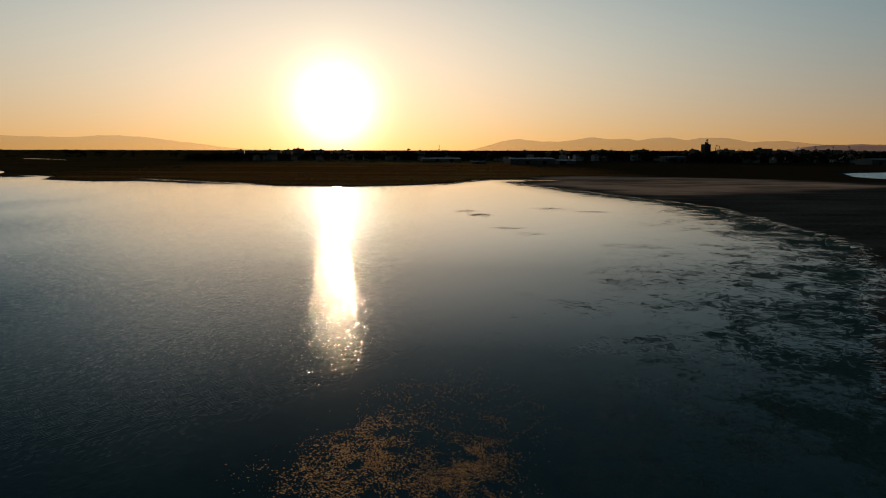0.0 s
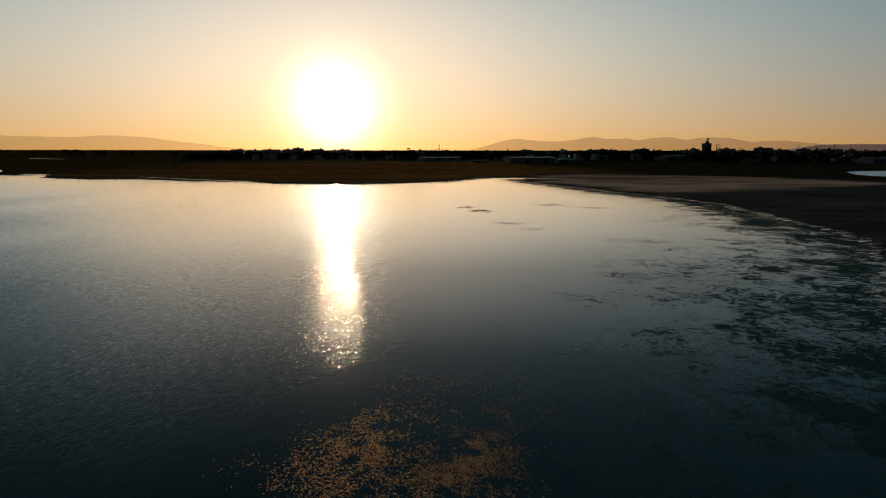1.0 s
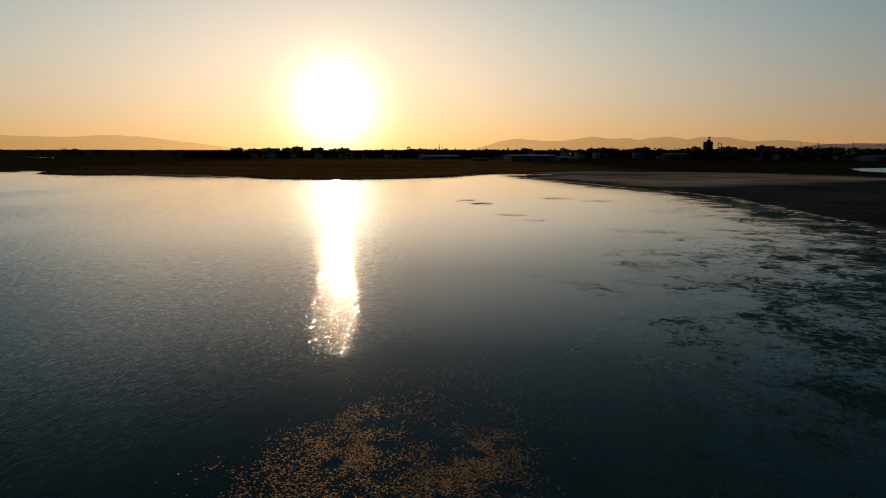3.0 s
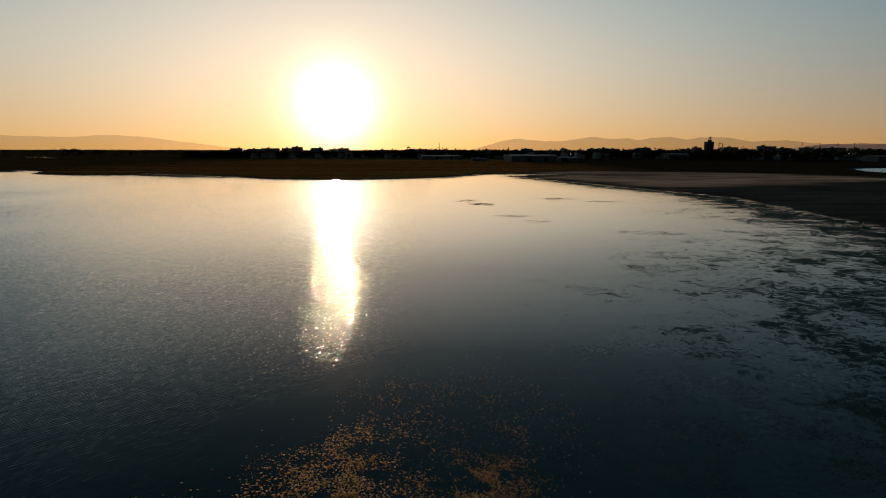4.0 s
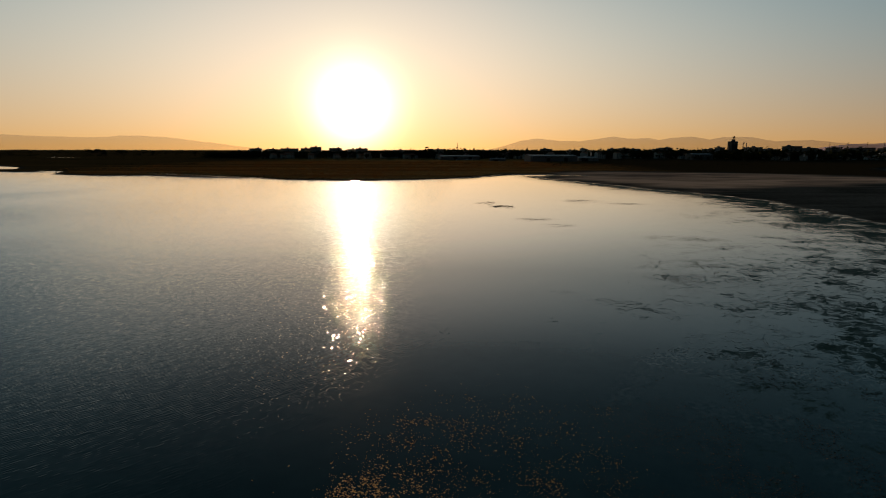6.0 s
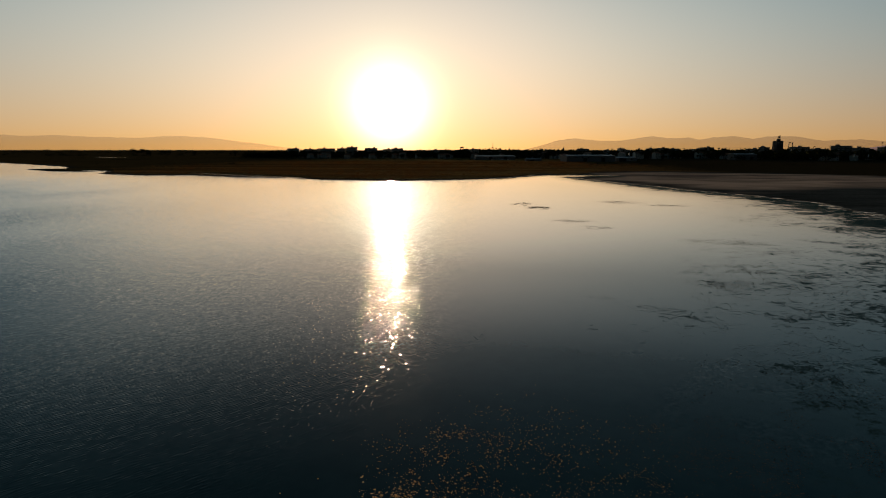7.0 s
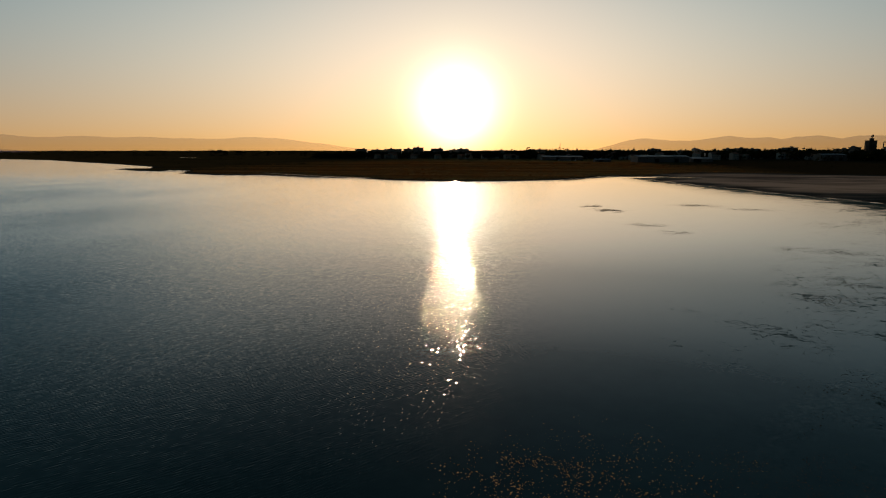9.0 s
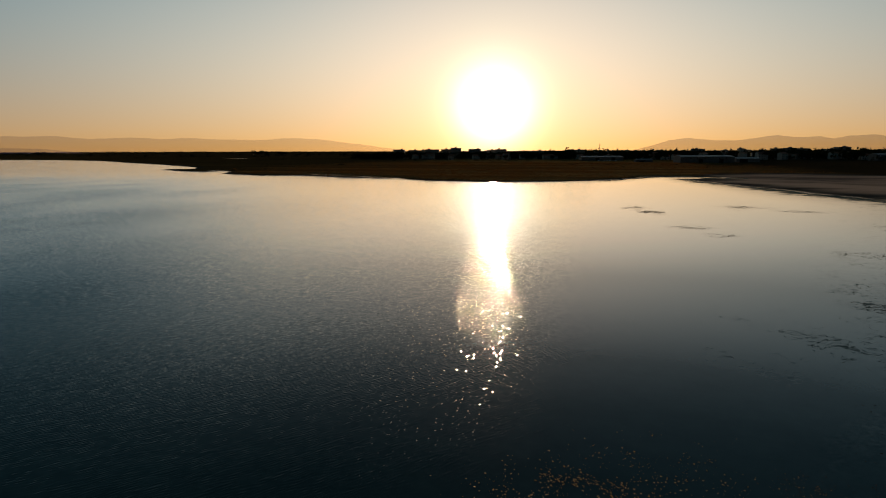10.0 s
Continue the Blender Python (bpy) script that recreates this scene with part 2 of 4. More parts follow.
def ground_nodes(n):
    p = place(n)
    z = n.add("ShaderNodeSeparateXYZ", {0: p}).outputs[2]
    sand = n.add("ShaderNodeAttribute", attribute_name="sand").outputs["Fac"]
    marsh = n.add("ShaderNodeAttribute", attribute_name="marsh").outputs["Fac"]
    large = n.noise(mapped(n, p, (0.16, 1.6, 1)), 0.02, 5.0, 0.6).outputs["Fac"]
    small = n.noise(p, 0.6, 5.0, 0.65).outputs["Fac"]
    grain = n.noise(p, 7.0, 4.0, 0.6).outputs["Fac"]
    mud = n.ramp(small, [(0.3, (0.016, 0.022, 0.022)), (0.7, (0.042, 0.050, 0.048))])
    dry = n.ramp(n.noise(mapped(n, n.vec("ADD", p, n.vec("SCALE", n.noise(p, 0.02, 2.0, 0.5).outputs["Color"], scale=40.0)), (0.35, 1.0, 1), 8), 0.035, 5.0, 0.6).outputs["Fac"],
                 [(0.36, (0.17, 0.14, 0.12)), (0.60, (0.58, 0.45, 0.35))])
    grass = n.mix(n.ramp(large, [(0.4, 0.0), (0.62, 1.0)]), (0.19, 0.12, 0.045), (0.44, 0.265, 0.09))
    grass = n.mix(n.ramp(small, [(0.42, 0.0), (0.6, 0.7)]), grass, (0.02, 0.022, 0.01))
    # grass in the strip under the sun is lighter: glare put into its colour
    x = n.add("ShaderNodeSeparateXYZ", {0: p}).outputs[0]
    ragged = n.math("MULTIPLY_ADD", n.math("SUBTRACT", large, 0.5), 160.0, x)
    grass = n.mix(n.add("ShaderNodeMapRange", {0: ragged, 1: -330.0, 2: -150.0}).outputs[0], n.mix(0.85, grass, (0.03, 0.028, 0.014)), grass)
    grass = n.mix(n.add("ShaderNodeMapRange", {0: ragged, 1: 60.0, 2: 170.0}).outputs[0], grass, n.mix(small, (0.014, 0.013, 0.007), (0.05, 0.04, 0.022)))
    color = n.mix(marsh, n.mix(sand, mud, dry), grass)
    h = n.math("ADD", n.math("MULTIPLY", small, 0.5), n.math("MULTIPLY", grain, 0.12))
    relief = bumped(n, h, 0.12)
    soil = n.add("ShaderNodeBsdfDiffuse", {"Color": color, "Roughness": 0.4, "Normal": relief}).outputs[0]
    # the bare mud is wet, with a dull sheen that comes and goes in streaks
    streaks = n.ramp(n.noise(mapped(n, p, (0.25, 1.0, 1)), 0.07, 5.0, 0.65).outputs["Fac"], [(0.38, 0.0), (0.66, 1.0)])
    wet = n.math("MULTIPLY", n.math("MULTIPLY", streaks, n.math("SUBTRACT", 1.0, n.math("MAXIMUM", marsh, sand))), 0.035)
    soil = n.add("ShaderNodeMixShader", {0: wet, 1: soil, 2: n.add("ShaderNodeBsdfGlossy", {"Roughness": 0.38, "Normal": bumped(n, h, 0.05)}).outputs[0]}).outputs[0]
    # films of water left standing in the hollows of the mud
    hollow = n.math("ADD", n.math("MULTIPLY", n.noise(mapped(n, p, (0.7, 1.3, 1)), 1.5, 4.0, 0.7).outputs["Fac"], 0.5), n.math("MULTIPLY", n.noise(mapped(n, p, (0.6, 1.0, 1)), 0.33, 5.0, 0.7).outputs["Fac"], 0.5))
    film = n.math("MULTIPLY", n.ramp(hollow, [(0.505, 0.0), (0.54, 1.0)]),
                  n.add("ShaderNodeMapRange", {0: z, 1: 0.02, 2: 0.06, 3: 1.0, 4: 0.0}).outputs[0])
    pool = surface(n, (0.01, 0.016, 0.018), 0.12, IOR=1.333, normal=bumped(n, grain, 0.01))
    return n.add("ShaderNodeMixShader", {0: film, 1: soil, 2: pool}).outputs[0]


def speckled(low, high, scale=0.8, rough=0.85, bump=0.02, metal=0.0):
    """A weathered coat: a colour that wanders between two tones, object by object and stain by stain."""
    def build(n):
        p = place(n)
        own = n.add("ShaderNodeObjectInfo").outputs["Random"]
        stain = n.noise(n.vec("ADD", mapped(n, p, (1, 1, 0.35)), n.vec("SCALE", (31.0, 17.0, 7.0), scale=own)), scale, 5.0, 0.65).outputs["Fac"]
        fine = n.noise(p, scale * 9, 3.0, 0.6).outputs["Fac"]
        fac = n.math("ADD", n.math("MULTIPLY", own, 0.5), n.math("MULTIPLY", stain, 0.5))
        color = n.mix(n.ramp(fac, [(0.2, 0.0), (0.8, 1.0)]), low, high)
        color = n.mix(n.math("MULTIPLY", fine, 0.35), color, tuple(c * 0.55 for c in low))
        return surface(n, color, n.math("MULTIPLY_ADD", fine, 0.2, rough - 0.1), metal, bumped(n, fine, bump), Specular_IOR_Level=0.12)
    return build


def leaf_nodes(n):
    own = n.add("ShaderNodeNewGeometry").outputs["Random Per Island"]
    tree = n.add("ShaderNodeObjectInfo").outputs["Random"]
    color = n.mix(own, (0.016, 0.020, 0.008), (0.042, 0.044, 0.016))
    color = n.mix(n.math("MULTIPLY", tree, 0.5), color, (0.035, 0.03, 0.012))
    front = n.add("ShaderNodeBsdfDiffuse", {0: color}).outputs[0]
    back = n.add("ShaderNodeBsdfTranslucent", {0: n.mix(0.5, color, (0.12, 0.11, 0.03))}).outputs[0]
    return n.add("ShaderNodeMixShader", {0: 0.1, 1: front, 2: back}).outputs[0]


def reed_nodes(n):
    own = n.add("ShaderNodeNewGeometry").outputs["Random Per Island"]
    color = n.mix(n.math("MULTIPLY_ADD", own, 0.5, n.math("MULTIPLY", n.noise(place(n), 0.03, 4.0, 0.6).outputs["Fac"], 0.5)), (0.09, 0.055, 0.02), (0.32, 0.18, 0.06))
    blade = n.add("ShaderNodeBsdfDiffuse", {0: color}).outputs[0]
    lit = n.add("ShaderNodeBsdfTranslucent", {0: n.mix(0.4, color, (0.44, 0.24, 0.06))}).outputs[0]
    return n.add("ShaderNodeMixShader", {0: 0.45, 1: blade, 2: lit}).outputs[0]


def algae_nodes(n):
    own = n.add("ShaderNodeNewGeometry").outputs["Random Per Island"]
    p = place(n)
    color = n.ramp(own, [(0.0, (0.38, 0.25, 0.06)), (0.6, (0.82, 0.56, 0.16)), (1.0, (0.94, 0.72, 0.28))])
    froth = n.noise(p, 30.0, 3.0, 0.7).outputs["Fac"]
    skin = surface(n, color, n.math("MULTIPLY_ADD", own, 0.25, 0.4), normal=bumped(n, froth, 0.05), Specular_IOR_Level=0.25)
    through_light = n.add("ShaderNodeBsdfTranslucent", {0: n.mix(0.6, color, (1.0, 0.68, 0.24))}).outputs[0]
    return n.add("ShaderNodeMixShader", {0: 0.7, 1: skin, 2: through_light}).outputs[0]


def weed_nodes(n):
    own = n.add("ShaderNodeNewGeometry").outputs["Random Per Island"]
    color = n.ramp(own, [(0.0, (0.012, 0.012, 0.008)), (1.0, (0.045, 0.04, 0.022))])
    return n.add("ShaderNodeBsdfDiffuse", {0: color, 1: 0.5}).outputs[0]


def scum_nodes(n):
    own = n.add("ShaderNodeNewGeometry").outputs["Random Per Island"]
    color = n.ramp(own, [(0.0, (0.008, 0.009, 0.008)), (0.7, (0.024, 0.023, 0.018)), (1.0, (0.06, 0.05, 0.036))])
    return surface(n, color, n.math("MULTIPLY_ADD", own, 0.3, 0.45), Specular_IOR_Level=0.1)


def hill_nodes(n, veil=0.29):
    """Hill slopes, part transparent and tinted mauve: distance haze put into the material."""
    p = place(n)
    haze_tint = n.ramp(n.noise(p, 0.004, 5.0, 0.6).outputs["Fac"], [(0.3, (0.44, 0.29, 0.62)), (0.7, (0.52, 0.36, 0.70))])
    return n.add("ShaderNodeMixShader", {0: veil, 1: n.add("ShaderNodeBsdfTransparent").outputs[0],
                                         2: surface(n, haze_tint, 1.0)}).outputs[0]


M_WATER = material("lagoon_water", water_nodes)
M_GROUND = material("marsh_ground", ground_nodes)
M_PLASTER = material("plaster", speckled((0.26, 0.23, 0.19), (0.62, 0.57, 0.5), 0.25))
M_CONCRETE = material("concrete", speckled((0.11, 0.105, 0.098), (0.26, 0.25, 0.235), 0.3))
M_TILE = material("roof_tile", speckled((0.20, 0.08, 0.045), (0.34, 0.15, 0.085), 0.9, 0.8, 0.04))
M_SHEET = material("sheet_metal", speckled((0.16, 0.165, 0.17), (0.3, 0.3, 0.295), 0.3, 0.55, 0.01, 0.2))
# a darker concrete tone for the silo and its annexes
M_DARK = material("dark_concrete", speckled((0.045, 0.043, 0.04), (0.10, 0.096, 0.09), 0.3))
M_RUST = material("dark_steel", speckled((0.025, 0.022, 0.02), (0.06, 0.05, 0.042), 1.5, 0.7, 0.01, 0.1))
M_WHITE = material("white_paint", speckled((0.68, 0.68, 0.66), (0.82, 0.82, 0.8), 0.6, 0.5, 0.005))
M_WOOD = material("tarred_timber", speckled((0.02, 0.015, 0.011), (0.045, 0.034, 0.026), 1.5))
M_BARK = material("bark", speckled((0.05, 0.04, 0.03), (0.10, 0.08, 0.06), 3.0))
M_GLASS = material("window_glass", lambda n: surface(n, (0.03, 0.035, 0.04), 0.06, IOR=1.5))
M_FRAME = material("window_frame", speckled((0.4, 0.38, 0.35), (0.7, 0.69, 0.66), 0.5, 0.5, 0.003))
M_LEAF = material("leaves", leaf_nodes)
M_REED = material("marsh_grass", reed_nodes)
M_ALGAE = material("floating_algae", algae_nodes)
M_WEED = material("dead_weed", weed_nodes)
M_LAMP = material("lamp_light", lambda n: n.add("ShaderNodeEmission", {0: (1.0, 0.95, 0.85, 1), 1: 1.5}).outputs[0])
M_SCUM = material("bubbly_scum", scum_nodes)
# the larger the share of solid slope, the less haze is painted in
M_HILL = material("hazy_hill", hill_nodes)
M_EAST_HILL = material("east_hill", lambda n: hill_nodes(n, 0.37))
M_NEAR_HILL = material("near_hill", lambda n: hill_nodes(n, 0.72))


# ---- mesh helpers ----
class Shape:
    """Collects faces for one mesh; each face carries a material slot."""

    def __init__(self):
        self.v, self.f, self.m = [], [], []

    def poly(self, pts, slot=0):
        k = len(self.v)
        self.v += [tuple(q) for q in pts]
        self.f.append(tuple(range(k, k + len(pts))))
        self.m.append(slot)

    def mesh_faces(self, verts, faces, slot=0):
        k = len(self.v)
        self.v += [tuple(q) for q in verts]
        self.f += [tuple(i + k for i in face) for face in faces]
        self.m += [slot] * len(faces)

    def box(self, x0, y0, z0, x1, y1, z1, slot=0, bevel=0.0):
        b = bevel
        if not b:
            vs = [(x, y, z) for z in (z0, z1) for x, y in ((x0, y0), (x1, y0), (x1, y1), (x0, y1))]
            self.mesh_faces(vs, [(3, 2, 1, 0), (4, 5, 6, 7), (0, 1, 5, 4), (1, 2, 6, 5), (2, 3, 7, 6), (3, 0, 4, 7)], slot)
            return self
        ring = [(x0 + b, y0), (x1 - b, y0), (x1, y0 + b), (x1, y1 - b), (x1 - b, y1), (x0 + b, y1), (x0, y1 - b), (x0, y0 + b)]
        cx, cy = (x0 + x1) / 2, (y0 + y1) / 2
        shrink = [(cx + (x - cx) * (1 - 2 * b / (x1 - x0)), cy + (y - cy) * (1 - 2 * b / (y1 - y0))) for x, y in ring]
        vs = [(x, y, z0) for x, y in ring] + [(x, y, z1 - b) for x, y in ring] + [(x, y, z1) for x, y in shrink]
        fs = [tuple(reversed(range(8))), tuple(range(16, 24))]
        for i in range(8):
            j = (i + 1) % 8
            fs += [(i, j, 8 + j, 8 + i), (8 + i, 8 + j, 16 + j, 16 + i)]
        self.mesh_faces(vs, fs, slot)
        return self

    def tube(self, a, b, r0, r1=None, n=8, slot=0):
        r1 = r0 if r1 is None else r1
        a, b = Vector(a), Vector(b)
        d = (b - a).normalized()
        u = d.orthogonal().normalized()
        s = d.cross(u)
        ring = [(math.cos(2 * math.pi * i / n), math.sin(2 * math.pi * i / n)) for i in range(n)]
        vs = [a + (u * c + s * q) * r0 for c, q in ring] + [b + (u * c + s * q) * r1 for c, q in ring]
        fs = [(i, (i + 1) % n, n + (i + 1) % n, n + i) for i in range(n)] + [tuple(reversed(range(n))), tuple(range(n, 2 * n))]
        self.mesh_faces(vs, fs, slot)
        return self

    def data(self, name, *mats):
        me = bpy.data.meshes.new(name)
        me.from_pydata(self.v, [], self.f)
        for m in mats:
            me.materials.append(m)
        if len(mats) > 1:
            me.polygons.foreach_set("material_index", self.m)
        me.update()
        return me


def thing(name, label, category, m, group=""):
    ob = new(name)
    ob.empty_display_size = 0.5
    ob.matrix_basis = m
    return tagged(ob, label, category, group)


def part(name, data, parent, m=None, label=""):
    ob = new(name, data)
    ob.parent = parent
    if m is not None:
        ob.matrix_basis = m
    return tagged(ob, label)


# ---- plan of the shore ----
rng = np.random.default_rng(7)
LATTICE = rng.random((256, 256))


def value_noise(x, y):
    xi, yi = np.floor(x).astype(int), np.floor(y).astype(int)
    fx, fy = x - xi, y - yi
    fx, fy = fx * fx * (3 - 2 * fx), fy * fy * (3 - 2 * fy)
    g = lambda i, j: LATTICE[i % 256, j % 256]
    return (g(xi, yi) * (1 - fx) + g(xi + 1, yi) * fx) * (1 - fy) + (g(xi, yi + 1) * (1 - fx) + g(xi + 1, yi + 1) * fx) * fy


def fbm(x, y, size, octaves=4, gain=0.5):
    total, amp, norm, k = 0.0, 1.0, 0.0, 1.0 / size
    for o in range(octaves):
        total = total + amp * value_noise(x * k + 17.3 * o + 40, y * k + 9.1 * o + 70)
        norm += amp
        amp *= gain
        k *= 2.03
    return total / norm


def smooth(a, b, x):
    t = np.clip((x - a) / (b - a), 0, 1)
    return t * t * (3 - 2 * t)


def inside_distance(px, py, ring):
    """Distance to a closed outline, negative inside it."""
    best = np.full(px.shape, 1e9)
    inside = np.zeros(px.shape, bool)
    for (ax, ay), (bx, by) in zip(ring, ring[1:] + ring[:1]):
        ex, ey = bx - ax, by - ay
        t = np.clip(((px - ax) * ex + (py - ay) * ey) / (ex * ex + ey * ey), 0, 1)
        best = np.minimum(best, np.hypot(px - ax - t * ex, py - ay - t * ey))
        if ay != by:
            inside ^= ((ay > py) != (by > py)) & (px < ex * (py - ay) / ey + ax)
    return np.where(inside, -best, best)


EAST_SHORE = [(33, -60), (34, 30), (38, 46), (49, 61), (62, 80), (76, 97), (87, 117), (92, 134), (94, 155), (96, 180),
              (97, 211), (92, 232), (78, 262), (63, 305), (50, 345), (44, 372), (64, 378), (48, 396)]
NORTH_SHORE = [(32, 400), (16, 380), (-8, 343), (-26, 331), (-56, 320), (-95, 329), (-116, 344), (-153, 353), (-189, 374), (-213, 371),
               (-255, 384), (-284, 424), (-329, 431), (-376, 466), (-352, 480), (-388, 530), (-490, 614), (-647, 725), (-802, 845),
               (-1023, 949), (-2400, 960)]
LAGOON = EAST_SHORE + NORTH_SHORE + [(-2400, -900), (33, -900)]
POND = [(338, 499), (370, 524), (420, 545), (620, 560), (640, 430), (420, 395), (300, 405), (309, 438)]
FLAT = [(10, -900), (10, 30), (70, 211), (20, 372), (44, 384), (64, 425), (90, 464), (124, 456), (158, 438), (194, 418), (224, 386), (262, 350), (280, 300), (300, 100), (300, -900)]

SAND_BAR = [(58, 350), (72, 300), (90, 250), (129, 264), (173, 280), (222, 308), (250, 338), (218, 376), (190, 410), (157, 430), (123, 450), (92, 458), (68, 420)]
CHANNELS = [([(-205, 404), (-148, 366), (-112, 349)], 5.0), ([(30, 388), (47, 390), (66, 384)], 11.0), ([(-312, 446), (-286, 432)], 6.0),
            ([(-851, 1227), (-662, 1079)], 14.0), ([(-1183, 1293), (-1055, 1238)], 16.0), ([(-600, 905), (-520, 880)], 9.0)]


def land(px, py):
    """Height of the ground, and how far it is marsh and dry sand."""
    wobble = (fbm(px, py, 14.0, 3) - 0.5) * 9.0 * smooth(250, 420, py + np.abs(px) * 0.4)
    d = inside_distance(px, py, LAGOON) + wobble
    flat = smooth(6, -10, inside_distance(px, py, FLAT) + (fbm(px, py, 25.0, 3) - 0.5) * 30)
    pond = inside_distance(px, py, POND) + (fbm(px, py, 20.0, 3) - 0.5) * 10 - 7
    east = np.maximum(smooth(-40, 10, px) * smooth(420, 330, py), flat)
    # open water: the bed drops away on the far side, and stays within a hand's width of the surface on the near shore
    bank = np.where(d > 0, 0.7 * smooth(0, 7, d) + 0.5 * smooth(20, 400, d), -0.5 * smooth(0, 6, -d))
    rough = fbm(px * 0.85, py, 12.0, 3) * 0.27 + fbm(px * 0.6, py, 3.0, 3) * 0.35 + fbm(px * 0.7, py, 0.9, 2, 0.7) * 0.38
    reach = np.clip(-d / np.interp(py, [30, 45, 70, 100, 150, 220, 300, 380], [7, 8, 14, 30, 38, 27, 17, 10]), -0.6, 1.5)
    shoal = (rough - 0.5) * 0.22 - 0.03 * smooth(0.1, 0.5, reach) - 0.10 * reach - 0.14 * smooth(0.7, 1.15, reach)
    rise = 0.17 * smooth(-6, 8, d) + 0.28 * smooth(24, 160, d)
    h = bank * (1 - east) + (shoal * (1 - 0.6 * smooth(0, 10, d)) + rise) * east
    h = h + (fbm(px, py, 60.0, 4) - 0.5) * 0.5 * smooth(15, 80, d) * (1 - flat) + 9.0 * smooth(1500, 4300, np.hypot(px, py)) * smooth(0, 300, d)
    h = np.where(pond < 12, np.where(pond < 0, -0.4 * smooth(0, 4, -pond), h + 0.35 * smooth(0, 4, pond) * smooth(12, 6, pond)), h)
    for pts, half in CHANNELS:
        gap = np.full(px.shape, 1e9)
        for (ax, ay), (bx, by) in zip(pts, pts[1:]):
            t = np.clip(((px - ax) * (bx - ax) + (py - ay) * (by - ay)) / ((bx - ax) ** 2 + (by - ay) ** 2), 0, 1)
            gap = np.minimum(gap, np.hypot(px - ax - t * (bx - ax), py - ay - t * (by - ay)))
        h = np.where(gap < half * 1.4, np.minimum(h, -0.25 + 0.6 * smooth(half * 0.7, half * 1.4, gap)), h)
    marsh = smooth(0.5, 7, d) * (1 - flat) * smooth(1, 5, pond)
    sand = smooth(12, -14, inside_distance(px, py, SAND_BAR) + (fbm(px * 0.6, py * 1.5, 30.0, 3) - 0.5) * 40)
    return h, marsh, sand


def spaced(*stretches):
    out = []
    for a, b, step in stretches:
        out += list(np.arange(a, b, step))
    return np.array(out + [stretches[-1][1]])


gx = spaced((-4900, -1200, 120), (-1200, -420, 20), (-420, -20, 5), (-20, 8, 1.4), (8, 62, 0.24), (62, 110, 0.5), (110, 260, 2.5), (260, 700, 10), (700, 4900, 120))
gy = spaced((-600, 0, 40), (0, 28, 2), (28, 100, 0.26), (100, 180, 0.6), (180, 330, 1.3), (330, 480, 2.2), (480, 700, 6), (700, 1400, 15), (1400, 4900, 120))
GX, GY = np.meshgrid(gx, gy)
GZ, MARSH, SAND = land(GX, GY)


def sheet_mesh(name, X, Y, Z, mat):
    ny, nx = X.shape
    me = bpy.data.meshes.new(name)
    idx = np.arange(nx * ny).reshape(ny, nx)
    quads = np.stack([idx[:-1, :-1], idx[:-1, 1:], idx[1:, 1:], idx[1:, :-1]], -1).reshape(-1, 4)
    me.vertices.add(nx * ny)
    me.vertices.foreach_set("co", np.stack([X, Y, Z], -1).ravel())
    me.loops.add(quads.size)
    me.loops.foreach_set("vertex_index", quads.ravel())
    me.polygons.add(len(quads))
    me.polygons.foreach_set("loop_start", np.arange(0, quads.size, 4))
    me.update(calc_edges=True)
    me.polygons.foreach_set("use_smooth", np.ones(len(quads), bool))
    me.materials.append(mat)
    return me


me = sheet_mesh("ground", GX, GY, GZ, M_GROUND)
for key, values in (("marsh", MARSH), ("sand", SAND)):
    a = me.attributes.new(key, "FLOAT", "POINT")
    a.data.foreach_set("value", values.ravel())
tagged(new("ground", me), "brown salt marsh and wet mud flats round the lagoon", "ground", kind="structure")
wx, wy = np.meshgrid(spaced((-2600, 0, 400), (0, 130, 3), (130, 900, 110)), spaced((-620, 20, 128), (20, 420, 4), (420, 1450, 206)))
me = sheet_mesh("water", wx, wy, wx * 0, M_WATER)
off_shore = -inside_distance(wx, wy, LAGOON)
width = np.interp(wy, [30, 45, 70, 100, 150, 220, 300, 380], [42, 45, 55, 70, 60, 40, 25, 15])
a = me.attributes.new("weed", "FLOAT", "POINT")
a.data.foreach_set("value", (smooth(1.1, 0.05, off_shore / width) * smooth(-30, 5, wx) * smooth(420, 380, wy) * np.interp(wy, [35, 60, 90, 140, 220], [0.95, 0.96, 1.02, 1.12, 1.18])).ravel())
tagged(new("water", me), "still lagoon water with fine wind ripples under a low sun", "water", kind="structure")


def height(x, y):
    return float(land(np.array([float(x)]), np.array([float(y)]))[0][0])


# ---- hills ----
def ridge(profile, far, label, seed, mat=M_HILL):
    """A long hill range: crest heights by bearing, with folded slopes towards the viewer."""
    b = np.arange(profile[0][0], profile[-1][0], 0.12)
    crest = np.interp(b, [q[0] for q in profile], [q[1] for q in profile])
    crest = crest * 0.965 + (fbm(b, b * 0 + seed, 0.9, 4) - 0.5) * 9 * smooth(20, 60, crest)
    rows = np.linspace(0, 1, 9)
    B, R = np.meshgrid(b, rows)
    folds = fbm(B, R * 2 + seed, 1.1, 4)
    dist = far - 260 * (1 - R) + (folds - 0.5) * 160 * (1 - R) * R * 4
    Z = -6 + (crest[None, :] + 6) * R ** 0.8 * (1 - (1 - folds) * 0.35 * (1 - R))
    a = np.radians(B)
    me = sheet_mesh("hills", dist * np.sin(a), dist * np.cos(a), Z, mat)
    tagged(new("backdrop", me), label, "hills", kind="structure")


